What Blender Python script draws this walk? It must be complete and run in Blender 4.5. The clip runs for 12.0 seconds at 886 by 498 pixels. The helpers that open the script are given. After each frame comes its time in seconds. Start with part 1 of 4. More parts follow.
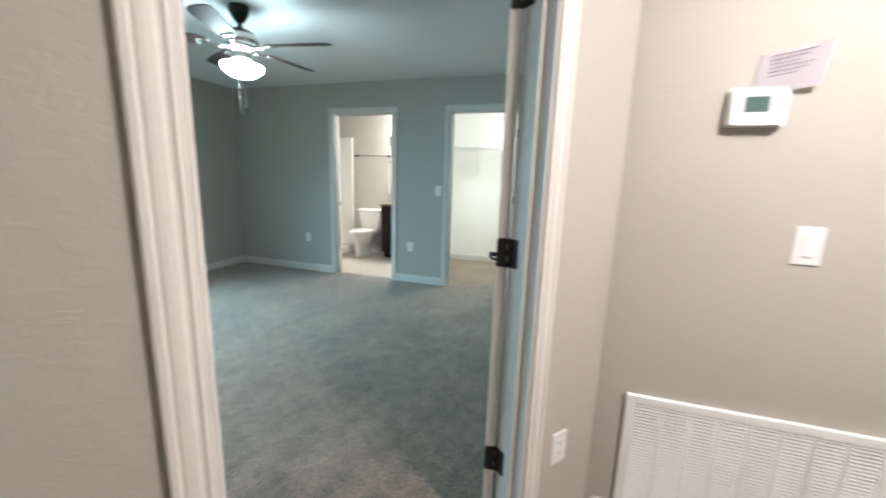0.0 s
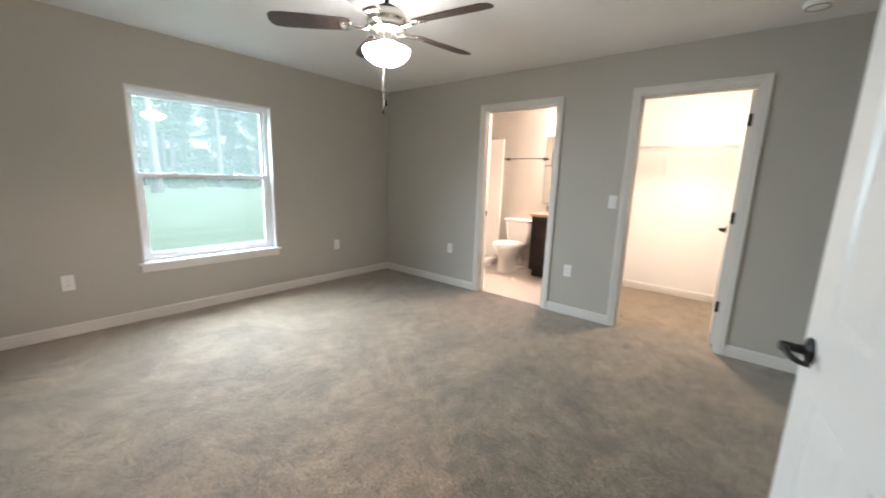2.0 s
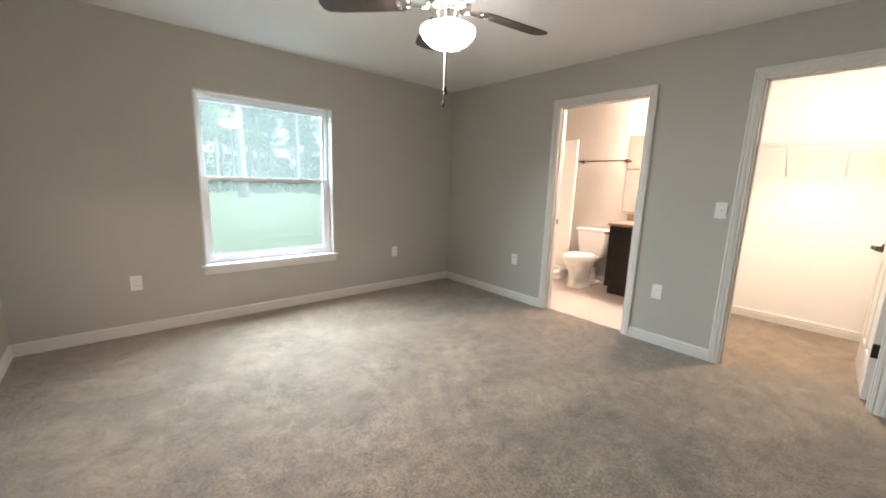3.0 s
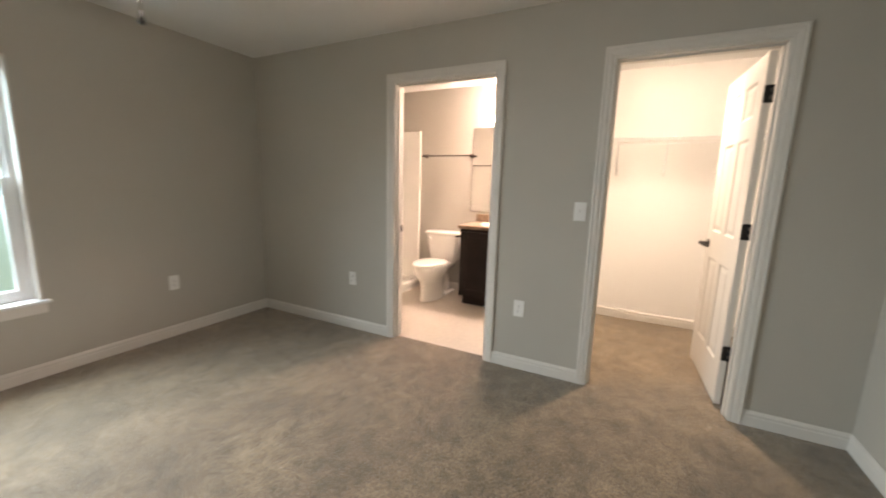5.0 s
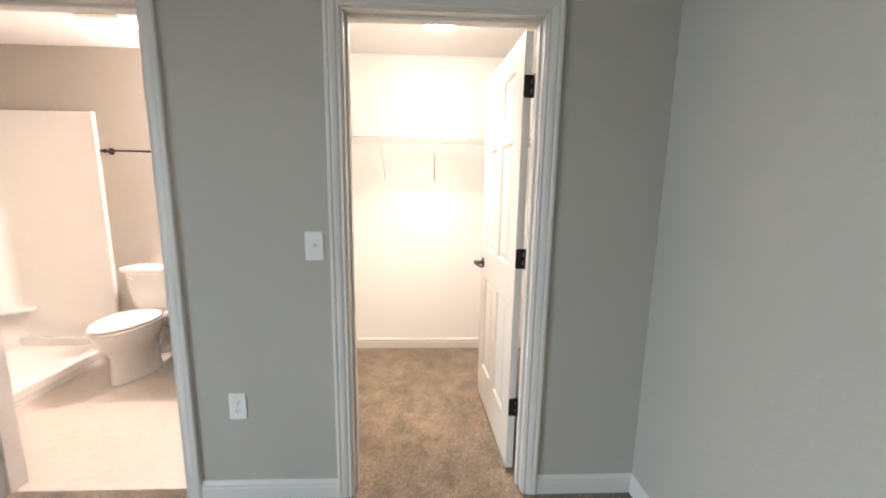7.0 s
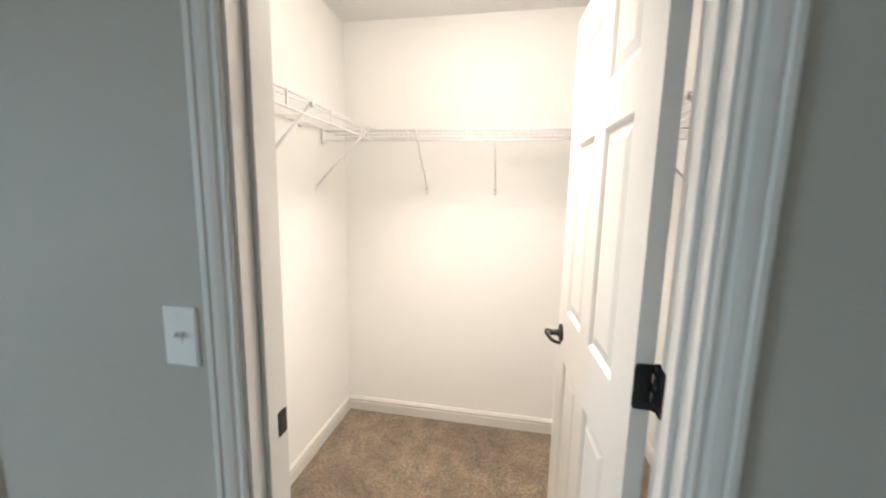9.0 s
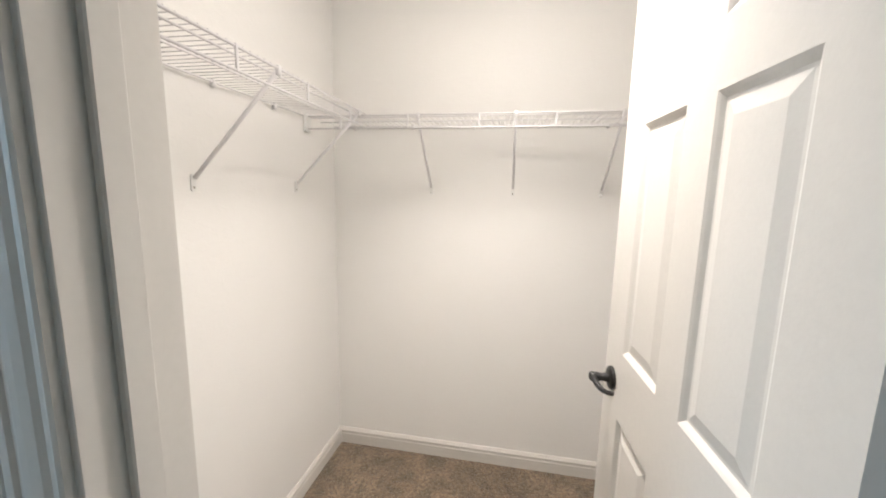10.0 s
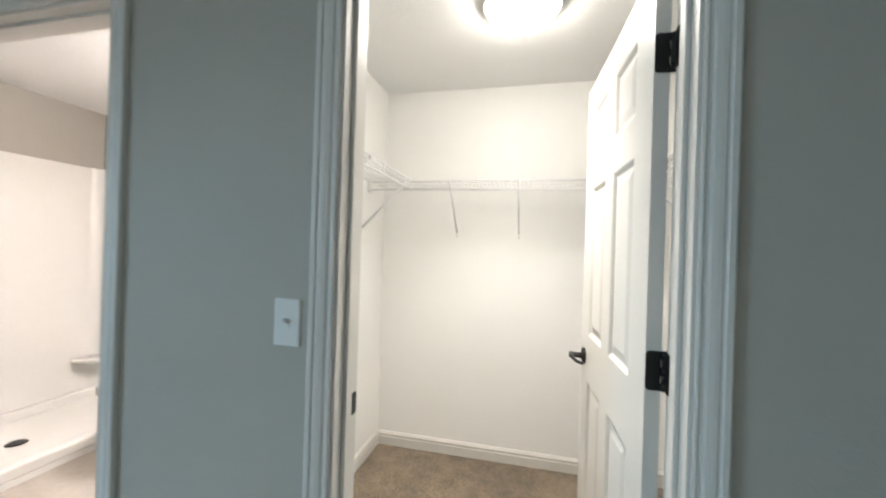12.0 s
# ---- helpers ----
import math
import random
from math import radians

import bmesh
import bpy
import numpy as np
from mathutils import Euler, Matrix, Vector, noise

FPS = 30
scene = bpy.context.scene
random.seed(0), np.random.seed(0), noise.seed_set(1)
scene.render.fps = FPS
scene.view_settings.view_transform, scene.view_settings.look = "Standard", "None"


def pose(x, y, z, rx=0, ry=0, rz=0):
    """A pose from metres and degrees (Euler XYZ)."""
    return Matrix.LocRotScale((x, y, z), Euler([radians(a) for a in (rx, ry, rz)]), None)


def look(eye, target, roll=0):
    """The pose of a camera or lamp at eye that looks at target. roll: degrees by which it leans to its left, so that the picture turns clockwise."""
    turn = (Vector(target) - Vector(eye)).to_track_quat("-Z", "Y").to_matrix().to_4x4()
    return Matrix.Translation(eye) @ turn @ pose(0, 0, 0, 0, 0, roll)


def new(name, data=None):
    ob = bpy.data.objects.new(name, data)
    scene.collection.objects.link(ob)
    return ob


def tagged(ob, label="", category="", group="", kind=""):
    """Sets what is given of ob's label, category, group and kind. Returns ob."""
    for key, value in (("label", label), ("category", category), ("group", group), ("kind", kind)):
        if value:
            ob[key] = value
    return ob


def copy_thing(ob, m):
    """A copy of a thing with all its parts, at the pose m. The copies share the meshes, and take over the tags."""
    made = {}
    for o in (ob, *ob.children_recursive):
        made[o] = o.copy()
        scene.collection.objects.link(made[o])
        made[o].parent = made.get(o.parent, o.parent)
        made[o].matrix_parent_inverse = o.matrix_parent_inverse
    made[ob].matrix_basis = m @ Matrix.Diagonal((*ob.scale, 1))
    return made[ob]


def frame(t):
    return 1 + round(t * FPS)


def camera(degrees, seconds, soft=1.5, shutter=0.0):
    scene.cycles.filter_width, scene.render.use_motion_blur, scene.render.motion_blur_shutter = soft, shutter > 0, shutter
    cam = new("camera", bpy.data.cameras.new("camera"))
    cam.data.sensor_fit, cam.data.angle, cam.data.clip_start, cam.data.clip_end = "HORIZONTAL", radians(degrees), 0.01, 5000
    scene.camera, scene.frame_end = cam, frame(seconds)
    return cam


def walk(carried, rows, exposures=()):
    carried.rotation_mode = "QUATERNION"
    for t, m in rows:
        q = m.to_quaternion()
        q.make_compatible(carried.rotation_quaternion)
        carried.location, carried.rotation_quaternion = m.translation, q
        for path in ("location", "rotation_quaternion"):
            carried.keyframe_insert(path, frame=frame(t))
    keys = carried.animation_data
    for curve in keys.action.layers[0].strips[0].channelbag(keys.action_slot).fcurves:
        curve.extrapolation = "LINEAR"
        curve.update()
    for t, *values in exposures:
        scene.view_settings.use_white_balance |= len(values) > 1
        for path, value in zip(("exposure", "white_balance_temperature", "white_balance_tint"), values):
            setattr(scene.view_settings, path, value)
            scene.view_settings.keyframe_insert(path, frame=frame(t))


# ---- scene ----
cam = camera(99.4, 12.0, soft=1.9, shutter=0.4)
PATH = [
    (0, (0.057, 0.141, 1.304), (-0.540, 2.014, 0.932), 1.8),
    (0.2, (-0.006, 0.173, 1.31), (-0.769, 1.980, 0.921), 1.8),
    (0.5, (-0.051, 0.270, 1.283), (-0.994, 1.995, 0.908), 2.0),
    (0.6, (-0.072, 0.317, 1.279), (-1.059, 2.021, 0.922), 2.1),
    (0.9, (-0.136, 0.440, 1.302), (-1.179, 2.116, 0.971), 1.8),
    (1, (-0.161, 0.493, 1.311), (-1.203, 2.167, 0.975), 1.5),
    (1.2, (-0.205, 0.596, 1.309), (-1.258, 2.264, 0.976), 1.4),
    (1.5, (-0.276, 0.682, 1.31), (-1.313, 2.357, 0.966), 1.6),
    (2, (-0.394, 0.785, 1.314), (-1.636, 2.308, 0.942), 2.0),
    (2.5, (-0.503, 0.955, 1.302), (-1.942, 2.304, 0.968), 1.7),
    (2.7, (-0.558, 0.984, 1.291), (-2.051, 2.267, 0.94), 2.0),
    (4.3, (-0.94, 1.608, 1.283), (-2.185, 3.136, 0.943), 1.8),
    (4.5, (-1.009, 1.692, 1.29), (-2.196, 3.266, 0.949), 1.8),
    (5, (-1.076, 1.874, 1.299), (-1.962, 3.634, 0.96), 1.6),
    (5.5, (-1.105, 2.103, 1.274), (-1.648, 4.004, 0.968), 1.6),
    (6, (-1.054, 2.375, 1.3), (-1.211, 4.343, 0.98), 1.2),
    (6.5, (-1.004, 2.594, 1.334), (-0.944, 4.57, 1.029), 1.0),
    (7, (-0.926, 2.874, 1.395), (-0.84, 4.846, 1.071), 0.9),
    (7.2, (-0.893, 2.981, 1.403), (-0.8, 4.952, 1.078), 0.7),
    (8.8, (-0.747, 3.709, 1.419), (-1.089, 5.66, 1.138), 1.2),
    (9, (-0.763, 3.808, 1.434), (-1.121, 5.754, 1.143), 1.2),
    (9.5, (-0.82, 4.06, 1.424), (-1.185, 6.006, 1.137), 1.2),
    (10, (-0.858, 4.15, 1.435), (-1.22, 6.094, 1.138), 1.2),
    (10.5, (-0.839, 4.068, 1.395), (-1.187, 6.001, 1.016), 0.9),
    (11, (-0.781, 3.846, 1.385), (-1.112, 5.754, 0.882), 1.0),
    (11.5, (-0.758, 3.674, 1.348), (-1.092, 5.634, 1.133), 1.3),
    (12, (-0.793, 3.568, 1.346), (-1.247, 5.515, 1.349), 1.8),
]
# seconds, stops, kelvin, tint: the camera's own exposure and white balance on the way
LOOKS = [(0, 1.88, 5750, 0), (0.6, 1.93, 5800, 1), (1.2, 2.03, 6300, 7), (1.6, 2.13, 7000, 20), (2.5, 2.25, 7800, 26), (4.5, 2.15, 7900, 27), (5.0, 1.88, 8500, 27),
         (5.5, 2.1, 8400, 29), (6.5, 2.2, 7500, 28), (7.2, 2.15, 7100, 22), (8.8, 1.95, 6700, 17), (10, 1.5, 6350, 17), (10.5, 1.48, 6250, 16), (11, 1.7, 6200, 14), (12, 1.72, 6200, 12)]
walk(cam, [(t, look(eye, target, roll)) for t, eye, target, roll in PATH], LOOKS)

# ---- world, sun and exposure ----
world = bpy.data.worlds.new("world")
scene.world = world
world.use_nodes = True
wn = world.node_tree
sky = wn.nodes.new("ShaderNodeTexSky")
sky.sky_type, sky.sun_disc = "NISHITA", False
sky.sun_elevation, sky.sun_rotation = radians(48), radians(40)
sky.air_density, sky.dust_density, sky.ozone_density = 1.0, 3.0, 1.5
wn.nodes["Background"].inputs["Strength"].default_value = 0.10
wn.links.new(sky.outputs["Color"], wn.nodes["Background"].inputs["Color"])
sun_data = bpy.data.lights.new("sun", "SUN")
sun_data.energy, sun_data.angle, sun_data.color = 0.85, radians(12), (1.0, 0.97, 0.92)
sun = new("sun", sun_data)
sun.matrix_world = pose(0, 0, 30, 42, 0, 140)
# the sky's light coming in at the window
win_data = bpy.data.lights.new("window_daylight", "AREA")
win_data.shape, win_data.size, win_data.size_y = "RECTANGLE", 1.30, 1.50
win_data.spread = radians(125)
win_data.energy, win_data.color = 42, (0.55, 0.83, 1.0)
window_light = new("window_daylight", win_data)
window_light.matrix_world = pose(-4.98, 2.186, 1.50, 0, -52, 0)
# disc lamp added below the closet's dome to brighten the floor and lower walls
down_fill_data = bpy.data.lights.new("closet_down_fill", "AREA")
down_fill_data.shape, down_fill_data.size, down_fill_data.spread = "DISK", 0.12, radians(100)
down_fill_data.energy, down_fill_data.color = 3.9, (1.0, 0.94, 0.82)
closet_down_fill = new("closet_down_fill", down_fill_data)
closet_down_fill.matrix_world = pose(-0.858, 5.175, 2.407 - 0.1135)
# the light that falls out of the open shades over the vanity
vanity_data = bpy.data.lights.new("vanity_bulbs", "AREA")
vanity_data.shape, vanity_data.size, vanity_data.size_y = "RECTANGLE", 0.42, 0.10
vanity_data.energy, vanity_data.color = 7.0, (1.0, 0.885, 0.83)
vanity_bulbs = new("vanity_bulbs", vanity_data)
vanity_bulbs.matrix_world = pose(-2.30, 6.040 - 0.135, 1.982)


# ---- materials ----
def node_mat(name):
    m = bpy.data.materials.new(name)
    m.use_nodes = True
    return m, m.node_tree, m.node_tree.nodes["Principled BSDF"]


def surface(name, col, rough, metal=0.0, var=0.08, scale=3.0, fine=90.0, bump=0.0, bump_scale=200.0, bump2=0.0, bump2_scale=30.0, spec=0.5, rough_var=0.08, alt=None):
    """Principled surface with variation at two scales, a fine relief and a coarser one."""
    m, t, b = node_mat(name)
    tc = t.nodes.new("ShaderNodeTexCoord")
    n1 = t.nodes.new("ShaderNodeTexNoise")
    n1.inputs["Scale"].default_value, n1.inputs["Detail"].default_value = scale, 4
    n2 = t.nodes.new("ShaderNodeTexNoise")
    n2.inputs["Scale"].default_value, n2.inputs["Detail"].default_value = fine, 3
    for n in (n1, n2):
        t.links.new(tc.outputs["Object"], n.inputs["Vector"])
    add = t.nodes.new("ShaderNodeMath")
    add.operation = "ADD"
    t.links.new(n1.outputs["Fac"], add.inputs[0])
    t.links.new(n2.outputs["Fac"], add.inputs[1])
    ramp = t.nodes.new("ShaderNodeMapRange")
    ramp.inputs["From Min"].default_value, ramp.inputs["From Max"].default_value = 0.7, 1.3
    t.links.new(add.outputs[0], ramp.inputs["Value"])
    mix = t.nodes.new("ShaderNodeMix")
    mix.data_type = "RGBA"
    lo = alt or [c * (1 - var) for c in col]
    hi = col if alt else [min(1, c * (1 + var)) for c in col]
    mix.inputs["A"].default_value = (*lo, 1)
    mix.inputs["B"].default_value = (*hi, 1)
    t.links.new(ramp.outputs["Result"], mix.inputs["Factor"])
    t.links.new(mix.outputs["Result"], b.inputs["Base Color"])
    rr = t.nodes.new("ShaderNodeMapRange")
    rr.inputs["To Min"].default_value, rr.inputs["To Max"].default_value = max(0.02, rough - rough_var), min(1, rough + rough_var)
    t.links.new(n1.outputs["Fac"], rr.inputs["Value"])
    t.links.new(rr.outputs["Result"], b.inputs["Roughness"])
    b.inputs["Metallic"].default_value = metal
    b.inputs["Specular IOR Level"].default_value = spec
    last = None
    for strength, sc, dist in ((bump, bump_scale, 0.001), (bump2, bump2_scale, 0.003)):
        if strength:
            n = t.nodes.new("ShaderNodeTexNoise")
            n.inputs["Scale"].default_value, n.inputs["Detail"].default_value = sc, 5
            t.links.new(tc.outputs["Object"], n.inputs["Vector"])
            bp = t.nodes.new("ShaderNodeBump")
            bp.inputs["Strength"].default_value, bp.inputs["Distance"].default_value = strength, dist
            t.links.new(n.outputs["Fac"], bp.inputs["Height"])
            if last:
                t.links.new(last.outputs["Normal"], bp.inputs["Normal"])
            last = bp
    if last:
        t.links.new(last.outputs["Normal"], b.inputs["Normal"])
    return m


def wall_paint(name, col, knock=0.19):
    """Rolled wall paint over a knockdown texture: flattened ridges with small trowel edges."""
    m, t, b = node_mat(name)
    tc = t.nodes.new("ShaderNodeTexCoord")
    mp = t.nodes.new("ShaderNodeMapping")
    mp.inputs["Scale"].default_value = (1, 1, 1.7)
    t.links.new(tc.outputs["Object"], mp.inputs["Vector"])
    big = t.nodes.new("ShaderNodeTexNoise")
    big.inputs["Scale"].default_value, big.inputs["Detail"].default_value = 1.3, 3
    t.links.new(tc.outputs["Object"], big.inputs["Vector"])
    kn = t.nodes.new("ShaderNodeTexNoise")
    kn.inputs["Scale"].default_value, kn.inputs["Detail"].default_value, kn.inputs["Distortion"].default_value = 22, 4, 0.6
    t.links.new(mp.outputs["Vector"], kn.inputs["Vector"])
    flat = t.nodes.new("ShaderNodeMapRange")
    flat.inputs["From Min"].default_value, flat.inputs["From Max"].default_value = 0.50, 0.56
    t.links.new(kn.outputs["Fac"], flat.inputs["Value"])
    peel = t.nodes.new("ShaderNodeTexNoise")
    peel.inputs["Scale"].default_value, peel.inputs["Detail"].default_value = 260, 2
    t.links.new(tc.outputs["Object"], peel.inputs["Vector"])
    mix = t.nodes.new("ShaderNodeMix")
    mix.data_type = "RGBA"
    mix.inputs["A"].default_value = (*[c * 0.96 for c in col], 1)
    mix.inputs["B"].default_value = (*[min(1, c * 1.04) for c in col], 1)
    t.links.new(big.outputs["Fac"], mix.inputs["Factor"])
    t.links.new(mix.outputs["Result"], b.inputs["Base Color"])
    b.inputs["Roughness"].default_value = 0.62
    b.inputs["Specular IOR Level"].default_value = 0.35
    b1 = t.nodes.new("ShaderNodeBump")
    b1.inputs["Strength"].default_value, b1.inputs["Distance"].default_value = knock, 0.0012
    t.links.new(flat.outputs["Result"], b1.inputs["Height"])
    b2 = t.nodes.new("ShaderNodeBump")
    b2.inputs["Strength"].default_value, b2.inputs["Distance"].default_value = 0.25, 0.0006
    t.links.new(peel.outputs["Fac"], b2.inputs["Height"])
    t.links.new(b1.outputs["Normal"], b2.inputs["Normal"])
    t.links.new(b2.outputs["Normal"], b.inputs["Normal"])
    return m


def carpet_mat():
    """Cut-pile carpet: speckled tufts, and patches where the nap lies another way."""
    m, t, b = node_mat("carpet_pile")
    tc = t.nodes.new("ShaderNodeTexCoord")
    tuft = t.nodes.new("ShaderNodeTexNoise")
    tuft.inputs["Scale"].default_value, tuft.inputs["Detail"].default_value = 70, 8
    tuft.inputs["Roughness"].default_value = 0.88
    brushed = t.nodes.new("ShaderNodeMapping")
    brushed.inputs["Rotation"].default_value = (0, 0, radians(24))
    brushed.inputs["Scale"].default_value = (1.0, 0.8, 1.0)
    t.links.new(tc.outputs["Object"], brushed.inputs["Vector"])
    nap = t.nodes.new("ShaderNodeTexNoise")
    nap.inputs["Scale"].default_value, nap.inputs["Detail"].default_value, nap.inputs["Distortion"].default_value = 11.0, 8, 0.25
    nap.inputs["Roughness"].default_value = 0.68
    worn = t.nodes.new("ShaderNodeTexNoise")
    worn.inputs["Scale"].default_value, worn.inputs["Detail"].default_value = 3.2, 5
    for n, way in ((tuft, tc.outputs["Object"]), (nap, brushed.outputs["Vector"]), (worn, brushed.outputs["Vector"])):
        t.links.new(way, n.inputs["Vector"])
    c1 = t.nodes.new("ShaderNodeValToRGB")
    c1.color_ramp.elements[0].position, c1.color_ramp.elements[0].color = 0.41, (0.062, 0.046, 0.031, 1)
    c1.color_ramp.elements[1].position, c1.color_ramp.elements[1].color = 0.59, (0.335, 0.248, 0.164, 1)
    t.links.new(tuft.outputs["Fac"], c1.inputs["Fac"])
    sh = t.nodes.new("ShaderNodeMapRange")
    sh.inputs["From Min"].default_value, sh.inputs["From Max"].default_value = 0.38, 0.62
    sh.inputs["To Min"].default_value, sh.inputs["To Max"].default_value = 0.69, 1.21
    t.links.new(nap.outputs["Fac"], sh.inputs["Value"])
    sh2 = t.nodes.new("ShaderNodeMapRange")
    sh2.inputs["From Min"].default_value, sh2.inputs["From Max"].default_value = 0.35, 0.65
    sh2.inputs["To Min"].default_value, sh2.inputs["To Max"].default_value = 0.76, 1.18
    t.links.new(worn.outputs["Fac"], sh2.inputs["Value"])
    mul = t.nodes.new("ShaderNodeMath")
    mul.operation = "MULTIPLY"
    t.links.new(sh.outputs["Result"], mul.inputs[0])
    t.links.new(sh2.outputs["Result"], mul.inputs[1])
    vm = t.nodes.new("ShaderNodeVectorMath")
    vm.operation = "SCALE"
    t.links.new(c1.outputs["Color"], vm.inputs[0])
    t.links.new(mul.outputs[0], vm.inputs["Scale"])
    t.links.new(vm.outputs["Vector"], b.inputs["Base Color"])
    b.inputs["Roughness"].default_value = 0.75
    b.inputs["Specular IOR Level"].default_value = 0.35
    b.inputs["Sheen Weight"].default_value = 0.65
    b.inputs["Sheen Roughness"].default_value = 0.35
    add = t.nodes.new("ShaderNodeMath")
    add.operation = "MULTIPLY_ADD"
    add.inputs[1].default_value = 0.9
    t.links.new(nap.outputs["Fac"], add.inputs[0])
    t.links.new(tuft.outputs["Fac"], add.inputs[2])
    bp = t.nodes.new("ShaderNodeBump")
    bp.inputs["Strength"].default_value, bp.inputs["Distance"].default_value = 0.8, 0.007
    t.links.new(add.outputs[0], bp.inputs["Height"])
    t.links.new(bp.outputs["Normal"], b.inputs["Normal"])
    return m


def glow(name, col, strength):
    """Lit frosted glass."""
    m, t, b = node_mat(name)
    b.inputs["Base Color"].default_value = (0.9, 0.9, 0.88, 1)
    b.inputs["Roughness"].default_value = 0.35
    b.inputs["Emission Color"].default_value = (*col, 1)
    b.inputs["Emission Strength"].default_value = strength
    return m


def glass_mat():
    """Window pane: clear, with a reflection that grows at a slant and a veil of glare mixed in."""
    m, t, b = node_mat("window_glass")
    t.nodes.remove(b)
    out = t.nodes["Material Output"]
    tr, gl, fr, mx = (t.nodes.new(k) for k in ("ShaderNodeBsdfTransparent", "ShaderNodeBsdfGlossy", "ShaderNodeFresnel", "ShaderNodeMixShader"))
    tr.inputs["Color"].default_value = (0.64, 0.87, 0.91, 1)
    gl.inputs["Roughness"].default_value = 0.0
    fr.inputs["IOR"].default_value = 1.8
    t.links.new(fr.outputs["Fac"], mx.inputs["Fac"])
    # small translucent share puts the bright veil of glare into the pane
    veil, veil_mix = t.nodes.new("ShaderNodeBsdfTranslucent"), t.nodes.new("ShaderNodeMixShader")
    veil.inputs["Color"].default_value = (0.76, 0.94, 0.90, 1)
    veil_mix.inputs["Fac"].default_value = 0.040
    t.links.new(tr.outputs["BSDF"], veil_mix.inputs[1])
    t.links.new(veil.outputs["BSDF"], veil_mix.inputs[2])
    t.links.new(veil_mix.outputs["Shader"], mx.inputs[1])
    t.links.new(gl.outputs["BSDF"], mx.inputs[2])
    t.links.new(mx.outputs["Shader"], out.inputs["Surface"])
    return m


PAINT = wall_paint("greige_wall_paint", (0.455, 0.433, 0.387))
PAINT_WHITE = wall_paint("white_wall_paint", (0.86, 0.85, 0.825), 0.12)
CEIL = wall_paint("ceiling_paint", (0.81, 0.81, 0.80), 0.3)
TRIM = surface("white_trim_paint", (0.67, 0.645, 0.605), 0.5, var=0.02, bump=0.08, bump_scale=60, rough_var=0.05)
DOOR = surface("white_door_paint", (0.69, 0.67, 0.635), 0.34, var=0.02, bump=0.18, bump_scale=150, rough_var=0.06)
CARPET = carpet_mat()
VINYL = surface("beige_sheet_vinyl", (0.54, 0.49, 0.43), 0.33, var=0.08, scale=2.5, fine=26, bump=0.1, bump_scale=80)
BLACK = surface("black_metal", (0.009, 0.0085, 0.008), 0.5, metal=0.1, var=0.2, bump=0.05)
BRONZE = surface("oil_rubbed_bronze", (0.045, 0.030, 0.022), 0.34, metal=0.85, var=0.25, scale=20)
NICKEL = surface("brushed_nickel", (0.62, 0.59, 0.55), 0.17, metal=1.0, var=0.05, scale=30, rough_var=0.05)
DARK_NICKEL = surface("dark_nickel", (0.030, 0.028, 0.027), 0.28, metal=0.9, var=0.1)
PLASTIC = surface("white_plastic", (0.80, 0.80, 0.78), 0.35, var=0.015)
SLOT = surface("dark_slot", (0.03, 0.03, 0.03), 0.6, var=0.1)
PORCELAIN = surface("glazed_porcelain", (0.82, 0.80, 0.76), 0.08, var=0.015, rough_var=0.03)
ACRYLIC = surface("white_acrylic_shower_wall", (0.80, 0.79, 0.75), 0.22, var=0.015, rough_var=0.06)
ESPRESSO = surface("espresso_wood", (0.014, 0.008, 0.006), 0.45, var=0.35, scale=9, fine=70, bump=0.1, bump_scale=90, spec=0.25)
LAMINATE = surface("brown_stone_laminate", (0.34, 0.235, 0.155), 0.3, scale=25, fine=140, alt=(0.13, 0.085, 0.06))
BLADE = surface("walnut_blade", (0.045, 0.027, 0.020), 0.6, var=0.35, scale=7, fine=50)
WIRE = surface("white_vinyl_coated_wire", (0.78, 0.77, 0.77), 0.38, var=0.02)
VINYL_FRAME = surface("white_vinyl_frame", (0.82, 0.83, 0.84), 0.38, var=0.02)
SILL = surface("white_cultured_marble", (0.78, 0.79, 0.80), 0.16, var=0.03, scale=6)
LCD = surface("lcd_green_grey", (0.10, 0.16, 0.15), 0.15, var=0.1)
PAPER = surface("white_paper", (0.72, 0.68, 0.72), 0.7, var=0.02)
INK = surface("grey_print", (0.28, 0.25, 0.30), 0.8, var=0.05)
GLASS = glass_mat()
LAMP_FAN = glow("lit_bowl_neutral", (0.84, 0.96, 1.0), 10.0)
LAMP_CLOSET = glow("lit_dome_warm", (1.0, 0.94, 0.82), 14.0)
LAMP_HALL = glow("lit_dome_hall", (1.0, 0.815, 0.75), 66)
LAMP_BATH = glow("lit_shade_bath", (1.0, 0.885, 0.83), 32)
MIRROR, mirror_tree, mirror_bsdf = node_mat("mirror_silver")
mirror_bsdf.inputs["Base Color"].default_value = (0.9, 0.91, 0.9, 1)
mirror_bsdf.inputs["Metallic"].default_value, mirror_bsdf.inputs["Roughness"].default_value = 1.0, 0.01
GRASS = surface("lawn_grass", (0.18, 0.23, 0.15), 0.9, scale=0.35, fine=14, alt=(0.13, 0.175, 0.10), bump=0.6, bump_scale=40, spec=0.05)
BARK = surface("grey_pine_bark", (0.24, 0.20, 0.17), 0.9, var=0.35, scale=9, fine=40, bump=0.8, bump_scale=30)
LEAF = surface("leaf_green", (0.11, 0.17, 0.06), 0.6, scale=0.6, fine=3, alt=(0.06, 0.11, 0.04))
LEAF_LIGHT = surface("leaf_yellow_green", (0.13, 0.19, 0.055), 0.6, scale=0.6, fine=3, alt=(0.07, 0.12, 0.035))


